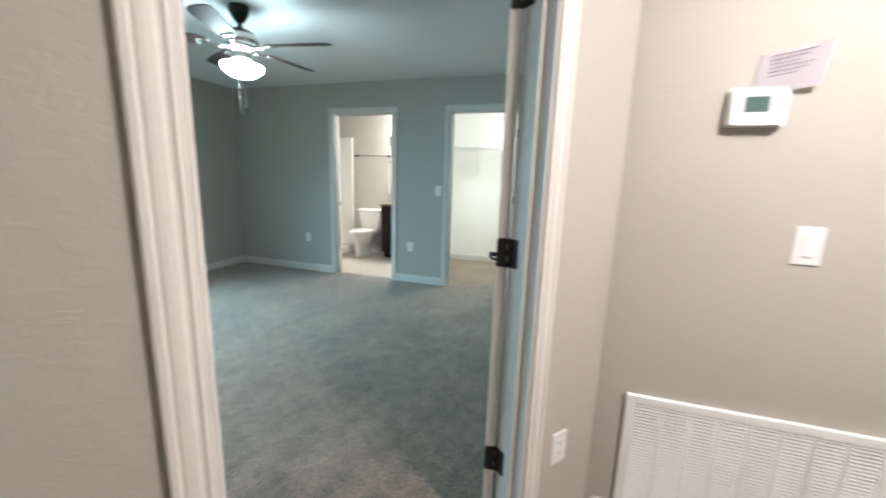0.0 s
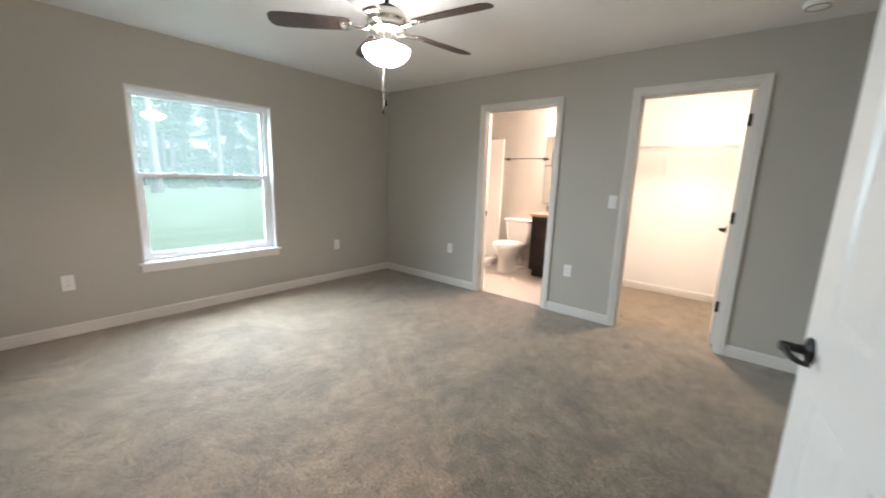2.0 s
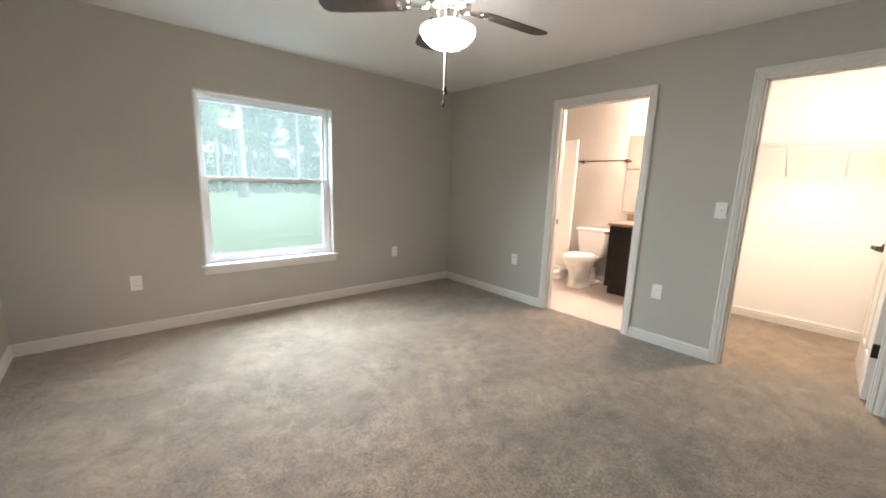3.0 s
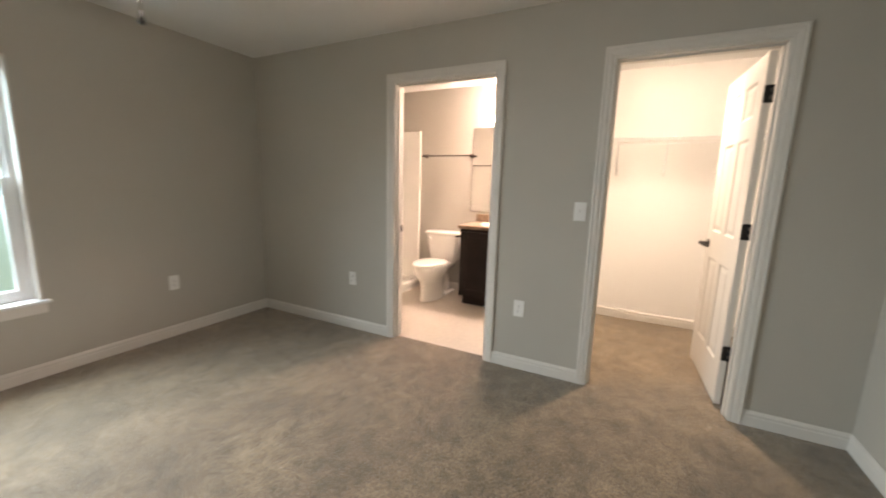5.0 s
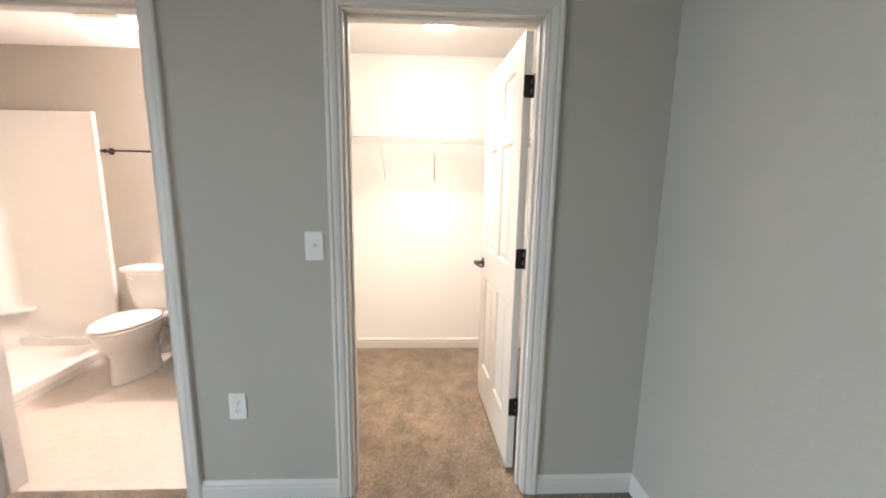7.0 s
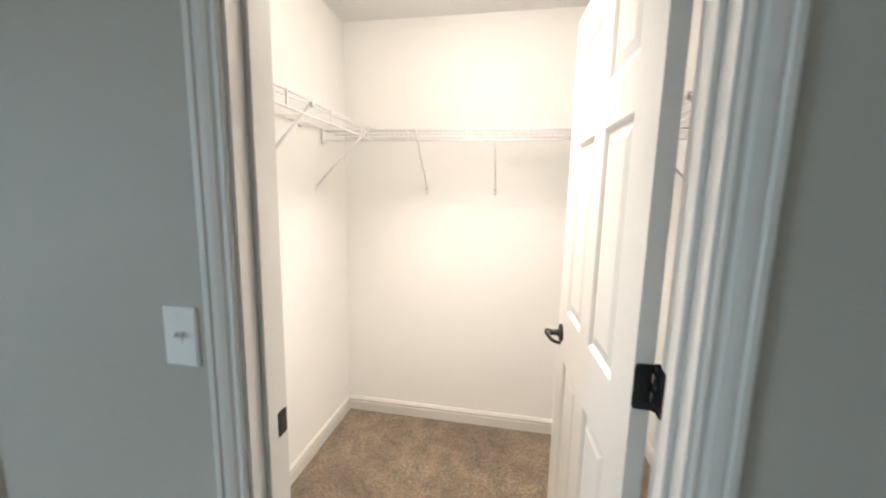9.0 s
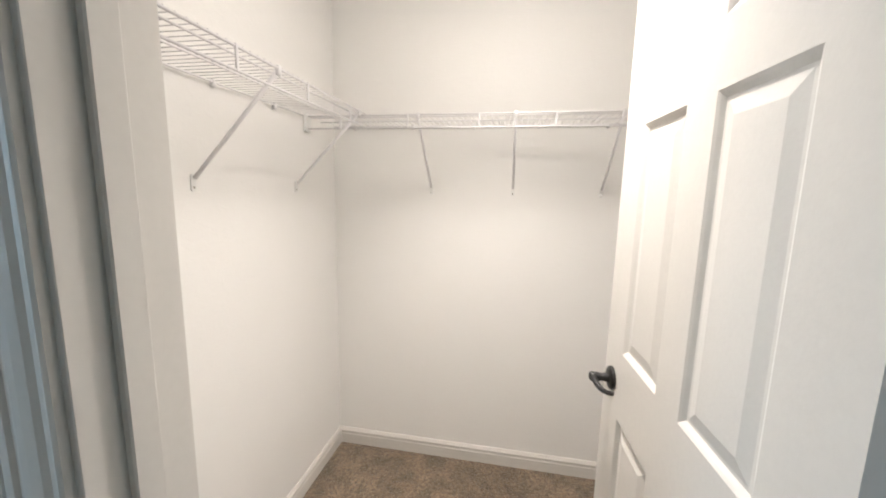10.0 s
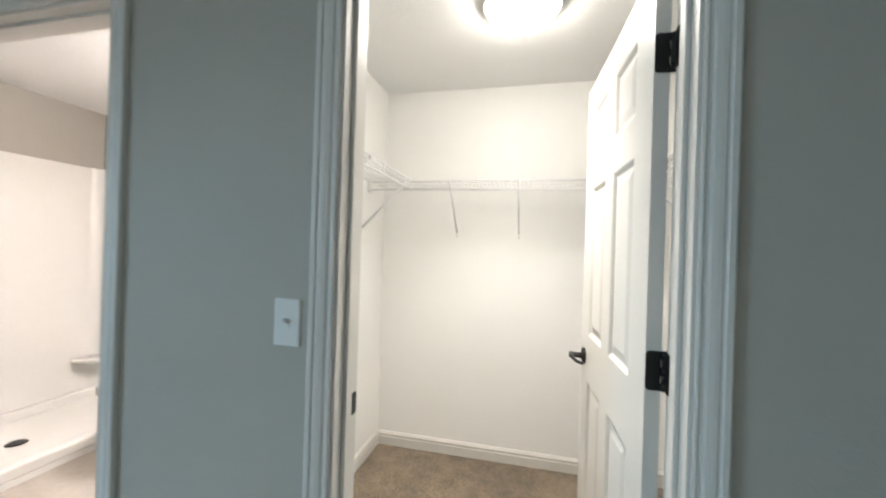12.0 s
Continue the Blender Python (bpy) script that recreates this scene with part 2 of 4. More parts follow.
# ---- mesh helpers ----
def link(name, bm, mat, parent=None, smooth=False):
    bmesh.ops.recalc_face_normals(bm, faces=bm.faces)
    me = bpy.data.meshes.new(name)
    for f in bm.faces:
        f.smooth = smooth
    bm.to_mesh(me)
    bm.free()
    me.materials.append(mat)
    ob = new(name, me)
    if parent:
        ob.parent = parent
    return ob


def part(name, bm, mat, parent, label="", smooth=False):
    ob = link(name, bm, mat, parent, smooth)
    return tagged(ob, label) if label else ob


def structure(name, bm, mat, label, category, smooth=False):
    return tagged(link(name, bm, mat, None, smooth), label, category, kind="structure")


def base(name, m, label, category, group="", kind=""):
    ob = new(name)
    ob.empty_display_size = 0.1
    ob.matrix_basis = m
    return tagged(ob, label, category, group, kind)


def box(bm, x0, y0, z0, x1, y1, z1, bevel=0.0, segs=2, m=None):
    x0, x1, y0, y1, z0, z1 = min(x0, x1), max(x0, x1), min(y0, y1), max(y0, y1), min(z0, z1), max(z0, z1)
    mat = Matrix.Translation(((x0 + x1) / 2, (y0 + y1) / 2, (z0 + z1) / 2)) @ Matrix.Diagonal((x1 - x0, y1 - y0, z1 - z0, 1))
    got = bmesh.ops.create_cube(bm, size=1, matrix=(m @ mat) if m else mat)
    if bevel:
        edges = {e for v in got["verts"] for e in v.link_edges}
        bmesh.ops.bevel(bm, geom=list(edges), offset=bevel, segments=segs, affect="EDGES", profile=0.5)
    return bm


def boxed(*a, **k):
    return box(bmesh.new(), *a, **k)


def tube(bm, pts, r, seg=10, caps=True):
    """A round bar along the points; r may be a list of radii."""
    pts = [Vector(p) for p in pts]
    rings = []
    for i, p in enumerate(pts):
        d = (pts[min(i + 1, len(pts) - 1)] - pts[max(i - 1, 0)]).normalized()
        side = d.orthogonal().normalized() if i == 0 else (rings_side - d * rings_side.dot(d)).normalized()
        rings_side = side
        up = d.cross(side)
        rad = r[i] if isinstance(r, (list, tuple)) else r
        rings.append([bm.verts.new(p + rad * (math.cos(a) * side + math.sin(a) * up)) for a in (2 * math.pi * k / seg for k in range(seg))])
    for a, b in zip(rings, rings[1:]):
        for k in range(seg):
            bm.faces.new((a[k], a[(k + 1) % seg], b[(k + 1) % seg], b[k]))
    if caps:
        bm.faces.new(rings[0][::-1])
        bm.faces.new(rings[-1])
    return bm


def lathe(bm, prof, seg=32, m=None):
    """Turned shape from (radius, height) pairs round the z axis."""
    rings = []
    for r, z in prof:
        if r < 1e-5:
            rings.append([bm.verts.new((m @ Vector((0, 0, z))) if m else (0, 0, z))])
        else:
            vs = [Vector((r * math.cos(2 * math.pi * k / seg), r * math.sin(2 * math.pi * k / seg), z)) for k in range(seg)]
            rings.append([bm.verts.new((m @ v) if m else v) for v in vs])
    for a, b in zip(rings, rings[1:]):
        for k in range(seg):
            j = (k + 1) % seg
            if len(a) == 1 and len(b) > 1:
                bm.faces.new((a[0], b[k], b[j]))
            elif len(b) == 1 and len(a) > 1:
                bm.faces.new((a[k], a[j], b[0]))
            elif len(a) > 1:
                bm.faces.new((a[k], a[j], b[j], b[k]))
    return bm


def rounded_plate(bm, w, h, d, r, m=None, seg=5):
    """A plate in the local xz plane with rounded corners, from y=0 to y=d."""
    out = []
    for cx, cz, a0 in ((w / 2 - r, h / 2 - r, 0), (-w / 2 + r, h / 2 - r, 90), (-w / 2 + r, -h / 2 + r, 180), (w / 2 - r, -h / 2 + r, 270)):
        for k in range(seg + 1):
            a = radians(a0 + 90 * k / seg)
            out.append((cx + r * math.cos(a), cz + r * math.sin(a)))
    lo = [bm.verts.new((m @ Vector((x, 0, z))) if m else (x, 0, z)) for x, z in out]
    hi = [bm.verts.new((m @ Vector((x, d, z))) if m else (x, d, z)) for x, z in out]
    n = len(out)
    bm.faces.new(lo)
    bm.faces.new(hi[::-1])
    for k in range(n):
        bm.faces.new((lo[k], hi[k], hi[(k + 1) % n], lo[(k + 1) % n]))
    return bm


def loft(bm, sections, caps=True):
    rings = [[bm.verts.new(p) for p in s] for s in sections]
    n = len(rings[0])
    for a, b in zip(rings, rings[1:]):
        for k in range(n):
            bm.faces.new((a[k], a[(k + 1) % n], b[(k + 1) % n], b[k]))
    if caps:
        bm.faces.new(rings[0][::-1])
        bm.faces.new(rings[-1])
    return bm


# ---- structure ----
H = 2.407                       # ceiling
XW, XE = -4.375, 0.041          # bedroom window wall, east wall
YS, YN = 0.412, 4.400           # bedroom south wall, wall with the two doors
T = 0.115                       # inner wall thickness
YC, YB = 6.007, 6.040           # closet back wall, bathroom back wall
XCL, XBR = -1.785, -1.900       # closet's and bathroom's side of their shared wall
YM = YN + 0.122                 # far face of the wall with the two doors
# slanted doorway from the hall: origin at the latch jamb on the room's face, +x along the wall, +y into the room
DIAG = pose(-0.5956, 0.6595, 0, 0, 0, 52.0)
DW = 0.818                      # clear width
DTOP = 2.041                    # clear height of the doorways
BATH = (-2.793, -1.987)
CLO = (-1.246, -0.482)
WIN = (1.592, 2.779, 0.487, 1.965)
J = 0.019                       # jamb thickness



def slab(pts, z0, z1):
    """A level slab over a plan outline."""
    bm = bmesh.new()
    lo, hi = ([bm.verts.new((x, y, z)) for x, y in pts] for z in (z0, z1))
    bm.faces.new(lo)
    bm.faces.new(hi)
    for k in range(len(pts)):
        j = (k + 1) % len(pts)
        bm.faces.new((lo[k], lo[j], hi[j], hi[k]))
    return bm


# outline of the bedroom and the hall, its slanted side along the doorway's wall
rooms = [(XW - 0.16, YS - T), (-0.879, YS - T), (-2.42, -1.673), (-2.42, -1.72), (1.92, -1.72), (1.92, 1.665), (XE + T, 1.665)]
structure("floor", slab(rooms + [(XE + T, YN + 0.058), (XW - 0.16, YN + 0.058)], -0.12, 0), CARPET, "beige-brown cut pile carpet with brushed nap marks", "carpet")
structure("floor_closet", boxed(XCL - 0.06, YN + 0.058, -0.12, 0.15, 6.15, 0), CARPET, "beige-brown cut pile carpet in the closet", "carpet")
structure("floor_bath", boxed(XW - 0.1, YN + 0.058, -0.12, XCL - 0.06, 6.15, -0.004), VINYL, "pale beige sheet vinyl bathroom floor", "vinyl floor")
structure("ceiling", slab(rooms + [(XE + T, 6.25), (XW - 0.16, 6.25)], H, H + 0.12), CEIL, "white textured flat ceiling", "ceiling")


def wall_x(bm, y0, y1, x0, x1, holes, h=H):
    """A wall along x, with door holes (x0, x1, top)."""
    x = x0
    for a, b, top in holes:
        box(bm, x, y0, 0, a, y1, h)
        box(bm, a, y0, top, b, y1, h)
        x = b
    box(bm, x, y0, 0, x1, y1, h)
    return bm


door_holes = [(BATH[0] - J, BATH[1] + J, DTOP + J), (CLO[0] - J, CLO[1] + J, DTOP + J)]
structure("wall_north", wall_x(bmesh.new(), YN, YN + 0.058, XW - 0.16, XE + T, door_holes), PAINT, "greige painted wall with two doorways", "wall")
structure("wall_bath_south", wall_x(bmesh.new(), YN + 0.058, YM, XW - 0.16, XBR + 0.05, door_holes[:1]), PAINT, "greige painted bathroom wall beside the door", "wall")
structure("wall_closet_south", wall_x(bmesh.new(), YN + 0.058, YM, XBR + 0.05, XE + T, door_holes[1:]), PAINT_WHITE, "white painted closet wall beside the door", "wall")
bm = bmesh.new()
box(bm, XW - 0.16, YS - T, 0, XW, WIN[0], H)
box(bm, XW - 0.16, WIN[1], 0, XW, YN, H)
box(bm, XW - 0.16, WIN[0], 0, XW, WIN[1], WIN[2])
box(bm, XW - 0.16, WIN[0], WIN[3], XW, WIN[1], H)
structure("wall_west", bm, PAINT, "greige painted outer wall with a window", "wall")
structure("wall_bath_west", boxed(XW - 0.16, YM, 0, XW, 6.2, H), PAINT, "greige painted bathroom outer wall", "wall")
structure("wall_south", boxed(XW - 0.16, YS - T, 0, -0.70, YS, H), PAINT, "greige painted wall with white baseboard", "wall")
structure("wall_east", boxed(XE, 1.47, 0, XE + T, YN, H), PAINT, "greige painted plain wall", "wall")
structure("wall_closet_east", boxed(XE, YM, 0, XE + T, 6.15, H), PAINT_WHITE, "white painted closet wall", "wall")
structure("wall_closet_west", boxed(XBR + 0.057, YM, 0, XCL, 6.15, H), PAINT_WHITE, "white painted closet side wall", "wall")
structure("wall_bath_east", boxed(XBR, YM, 0, XBR + 0.057, 6.15, H), PAINT, "greige painted bathroom side wall", "wall")
structure("wall_closet_north", boxed(XBR + 0.057, YC, 0, XE + T, 6.25, H), PAINT_WHITE, "white painted closet back wall", "wall")
structure("wall_bath_north", boxed(XW - 0.16, YB, 0, XBR + 0.057, 6.25, H), PAINT, "greige painted bathroom back wall", "wall")
bm = wall_x(bmesh.new(), -T, 0, -2.90, 1.19, [(-J, DW + J, DTOP + J)])
wd = structure("wall_slanted", bm, PAINT, "greige knockdown-textured slanted wall with the bedroom doorway", "wall")
wd.matrix_basis = DIAG
structure("wall_hall_north", boxed(0.16, 1.55, 0, 1.95, 1.665, H), PAINT, "greige hall wall with thermostat and return grille", "wall")
structure("wall_hall_east", boxed(1.80, -1.60, 0, 1.92, 1.55, H), PAINT, "greige hall end wall", "wall")
structure("wall_hall_south", boxed(-2.4, -1.72, 0, 1.80, -1.60, H), PAINT, "greige hall back wall", "wall")

# colonial casing profile: distance from the inner edge, height off the wall
CASING = ((0, 0), (0, 0.009), (0.004, 0.011), (0.009, 0.009), (0.014, 0.009), (0.020, 0.0125), (0.030, 0.0145), (0.038, 0.015), (0.041, 0.0137), (0.045, 0.0137), (0.048, 0.017), (0.058, 0.017), (0.062, 0.0145), (0.062, 0))


def casing(x0, x1, top, y, out, m=None, name="door_casing"):
    """Mitred trim round three sides of a doorway; out is +1 or -1 along y."""
    bm = bmesh.new()
    rows = []
    for d, hgt in CASING:
        yy = y + out * hgt
        rows.append([bm.verts.new(p) for p in ((x0 - d, yy, 0), (x0 - d, yy, top + d), (x1 + d, yy, top + d), (x1 + d, yy, 0))])
    for a, b in zip(rows, rows[1:]):
        for k in range(3):
            bm.faces.new((a[k], a[k + 1], b[k + 1], b[k]))
    ob = structure(name, bm, TRIM, "white painted moulded door casing", "door trim")
    if m:
        ob.matrix_basis = m
    return ob


def jamb(x0, x1, top, y0, y1, stop_y, m=None):
    """Jamb boards lining a doorway, with the door stop."""
    bm = bmesh.new()
    box(bm, x0 - J, y0, 0, x0, y1, top, 0.001, 1)
    box(bm, x1, y0, 0, x1 + J, y1, top, 0.001, 1)
    box(bm, x0 - J, y0, top, x1 + J, y1, top + J, 0.001, 1)
    s0, s1 = stop_y
    box(bm, x0, s0, 0, x0 + 0.011, s1, top - 0.011, 0.002, 1)
    box(bm, x1 - 0.011, s0, 0, x1, s1, top - 0.011, 0.002, 1)
    box(bm, x0, s0, top - 0.011, x1, s1, top, 0.002, 1)
    ob = structure("door_jamb", bm, TRIM, "white painted door jamb with stop", "door frame")
    if m:
        ob.matrix_basis = m
    return ob


R = 0.008
for x0, x1 in (BATH, CLO):
    casing(x0 - R, x1 + R, DTOP + R, YN, -1)
    casing(x0 - R, x1 + R, DTOP + R, YM, 1)
    jamb(x0, x1, DTOP, YN, YM, (YN + 0.040, YN + 0.073))
casing(-R, DW + R, DTOP + R, 0, 1, DIAG)
casing(-R, DW + R, DTOP + R, -T, -1, DIAG)
jamb(0, DW, DTOP, -T, 0, (-0.075, -0.042), DIAG)

BASE = ((0, 0.013), (0.055, 0.013), (0.060, 0.0105), (0.068, 0.0105), (0.071, 0.0125), (0.076, 0.012), (0.084, 0.007), (0.090, 0.004), (0.090, 0))


def baseboard(pts, mat=TRIM):
    """Baseboard along a plan line; the room lies to the left of the way it runs."""
    pts = [Vector((x, y)) for x, y in pts]
    dirs = [(b - a).normalized() for a, b in zip(pts, pts[1:])]
    nor = [Vector((-d.y, d.x)) for d in dirs]
    offs = []
    for i in range(len(pts)):
        if i == 0 or i == len(pts) - 1:
            offs.append(nor[min(i, len(nor) - 1)])
        else:
            n = nor[i - 1] + nor[i]
            offs.append(n * (2 / n.length_squared))
    bm = bmesh.new()
    rows = [[bm.verts.new((p.x + o.x * d, p.y + o.y * d, z)) for p, o in zip(pts, offs)] for z, d in BASE]
    for a, b in zip(rows, rows[1:]):
        for k in range(len(pts) - 1):
            bm.faces.new((a[k], a[k + 1], b[k + 1], b[k]))
    structure("baseboard", bm, mat, "white painted moulded baseboard", "baseboard")


CW = 0.062 + R
dv = DIAG @ Vector((-CW, 0, 0)), DIAG @ Vector((DW + CW, 0, 0))
hv = DIAG @ Vector((-CW, -T, 0)), DIAG @ Vector((DW + CW, -T, 0))
s_lo = DIAG @ Vector(((YS - DIAG.translation.y) / math.sin(radians(52)), 0, 0))
s_hi = DIAG @ Vector(((XE - DIAG.translation.x) / math.cos(radians(52)), 0, 0))
baseboard([(BATH[0] - CW, YN), (XW, YN), (XW, YS), (s_lo.x, YS), (dv[0].x, dv[0].y)])
baseboard([(dv[1].x, dv[1].y), (s_hi.x, s_hi.y), (XE, YN), (CLO[1] + CW, YN)])
baseboard([(CLO[0] - CW, YN), (BATH[1] + CW, YN)])
baseboard([(CLO[1] + CW, YM), (XE, YM), (XE, YC), (XCL, YC), (XCL, YM), (CLO[0] - CW, YM)])
baseboard([(BATH[1] + CW, YM), (XBR, YM), (XBR, 5.50)])
baseboard([(-2.71, YB), (-3.45, YB)])
h_far = DIAG @ Vector((-2.6, -T, 0))
baseboard([(hv[0].x, hv[0].y), (h_far.x, h_far.y)])
baseboard([(0.32, 1.55), (0.264, 1.55), (hv[1].x, hv[1].y)])
baseboard([(1.80, -1.60), (1.80, 1.55), (1.12, 1.55)])

# ---- doors ----
DH = DTOP - 0.018               # leaf height above its lower gap


def panel_mesh(w, h, th):
    """A moulded panel with a raised field on both faces, set in a leaf of thickness th."""
    bm = bmesh.new()
    for side in (0, 1):
        rings = []
        for d, depth in ((0, 0.0), (0.006, 0.003), (0.014, 0.0085), (0.020, 0.0085), (0.046, 0.0028)):
            y = depth if side == 0 else th - depth
            rings.append([bm.verts.new(p) for p in ((d, y, d), (w - d, y, d), (w - d, y, h - d), (d, y, h - d))])
        for a, b in zip(rings, rings[1:]):
            for k in range(4):
                bm.faces.new((a[k], a[(k + 1) % 4], b[(k + 1) % 4], b[k]))
        bm.faces.new(rings[-1])
    bmesh.ops.recalc_face_normals(bm, faces=bm.faces)
    me = bpy.data.meshes.new("panel")
    bm.to_mesh(me)
    bm.free()
    me.materials.append(DOOR)
    return me


def lever_set(parent, x, z, y, out, toward):
    """Rosette, stem and curved lever on one face; out: way off the leaf, toward: way the lever runs."""
    bm = bmesh.new()
    turn = Matrix.Translation((x, y, z)) @ Matrix.Rotation(radians(-90 * out), 4, "X")
    lathe(bm, ((0, 0), (0.033, 0), (0.033, 0.005), (0.030, 0.009), (0.020, 0.011), (0.013, 0.013), (0.011, 0.030), (0.013, 0.044), (0.013, 0.058), (0.010, 0.062), (0, 0.062)), 24, turn)
    handle = part("door_handle", bm, BLACK, parent, "black lever door handle", True)
    bm = bmesh.new()
    pts, rad = [], []
    for k in range(13):
        s = k / 12
        pts.append((x + toward * 0.062 * math.sin(s * 1.8), y + out * (0.054 - 0.039 * max(0, (s - 0.35) / 0.65) ** 1.6), z + 0.003 * math.sin(s * 6.0) - 0.016 * s * s))
        rad.append(0.0090 - 0.003 * s if k else 0.008)
    tube(bm, pts, rad, 10)
    part("lever", bm, BLACK, handle, "", True)
    return handle


def door_leaf(name, m, w, swing, label):
    """Six-panel moulded door hung at its hinge pivot: +x to the latch, leaf on the +y side; swing: degrees it stands open."""
    th, y0, z0 = 0.035, 0.004, 0.016
    stile, mull = 0.128, 0.098
    pw = (w - 2 * stile - mull) / 2
    rows = [(0.235, 0.822), (1.005, 1.592), (1.706, 1.905)]
    door = base(name, m, label, "door", kind="structure")
    bm = bmesh.new()
    g = 0.003
    for a, b in ((g, stile), (w - stile, w)):
        box(bm, a, y0, z0, b, y0 + th, z0 + DH)
    z = 0
    for a, b in rows + [(DH, DH)]:
        box(bm, stile, y0, z0 + z, w - stile, y0 + th, z0 + a)
        if b > a:
            box(bm, stile + pw, y0, z0 + a, stile + pw + mull, y0 + th, z0 + b)
        z = b
    part("leaf", bm, DOOR, door)
    for a, b in rows:
        me = panel_mesh(pw, b - a, th)
        for x in (stile, stile + pw + mull):
            ob = new("panel", me)
            ob.parent = door
            ob.matrix_basis = pose(x, y0, z0 + a)
    lever_set(door, w - 0.066, 0.925, y0 + th, 1, -1)
    lever_set(door, w - 0.066, 0.925, y0, -1, -1)
    bm = rounded_plate(bmesh.new(), 0.024, 0.057, 0.0015, 0.005, pose(w, y0 + th / 2, 0.925, 0, 0, -90))
    box(bm, w, y0 + 0.012, 0.915, w + 0.009, y0 + 0.024, 0.935, 0.003)
    part("latch", bm, BLACK, door)
    turn = Matrix.Rotation(radians(swing), 4, "Z")
    for z in (0.345, 1.079, 1.822):
        bm = bmesh.new()
        # leaf plate on the door's edge, plate on the jamb, and the knuckle between them
        rounded_plate(bm, 0.0315, 0.092, 0.0022, 0.009, Matrix.Translation((0.0012, 0.0232, z)) @ Matrix.Rotation(radians(90), 4, "Z"))
        rounded_plate(bm, 0.0315, 0.092, 0.0022, 0.009, turn @ Matrix.Translation((-0.0005, 0.0232, z)) @ Matrix.Rotation(radians(90), 4, "Z"))
        for i in range(5):
            k0 = z - 0.046 + 0.0186 * i
            box(bm, -0.002, 0.0, k0, 0.002, 0.012, k0 + 0.0172, m=turn if i % 2 else None)
        hinge = part("hinge", bm, BLACK, door, "black butt hinge")
        for i in range(5):
            bm = tube(bmesh.new(), ((-0.001, -0.001, z - 0.046 + 0.0186 * i), (-0.001, -0.001, z - 0.046 + 0.0186 * i + 0.0172)), 0.0058, 12)
            part("knuckle", bm, BLACK, hinge, "", True)
        bm = bmesh.new()
        for dz, dy in ((-0.032, 0.019), (0, 0.030), (0.032, 0.019)):
            tube(bm, ((0.0014, dy, z + dz), (-0.0016, dy, z + dz)), 0.004, 8)
        part("screws", bm, BLACK, hinge)
    return door


door_leaf("door_1", pose(CLO[1] - 0.002, YM + 0.015, 0, 0, 0, 93.2), CLO[1] - CLO[0] - 0.006, 86.8, "white six-panel closet door standing open into the closet")
hp = DIAG @ Vector((DW - 0.002, 0.004, 0))
door_leaf("door_2", pose(hp.x, hp.y, 0, 0, 0, 97.5), DW - 0.006, 232 - 97.5, "white six-panel bedroom door standing wide open")


def strike(m, label="black strike plate in the jamb"):
    """Strike plate, its lip and the latch hole, in the local xz plane facing +y."""
    ob = base("strike_plate", m, label, "strike plate")
    bm = rounded_plate(bmesh.new(), 0.030, 0.058, 0.0015, 0.005)
    part("plate", bm, BLACK, ob)
    part("latch_hole", boxed(-0.008, 0.0014, -0.014, 0.006, 0.0022, 0.014), SLOT, ob)
    return ob


strike(pose(CLO[0], YM - 0.020, 0.925, 0, 0, -90))
strike(pose(BATH[0], YM - 0.020, 0.925, 0, 0, -90))
mm = DIAG @ pose(0, -0.020, 0.925, 0, 0, -90)
strike(mm)


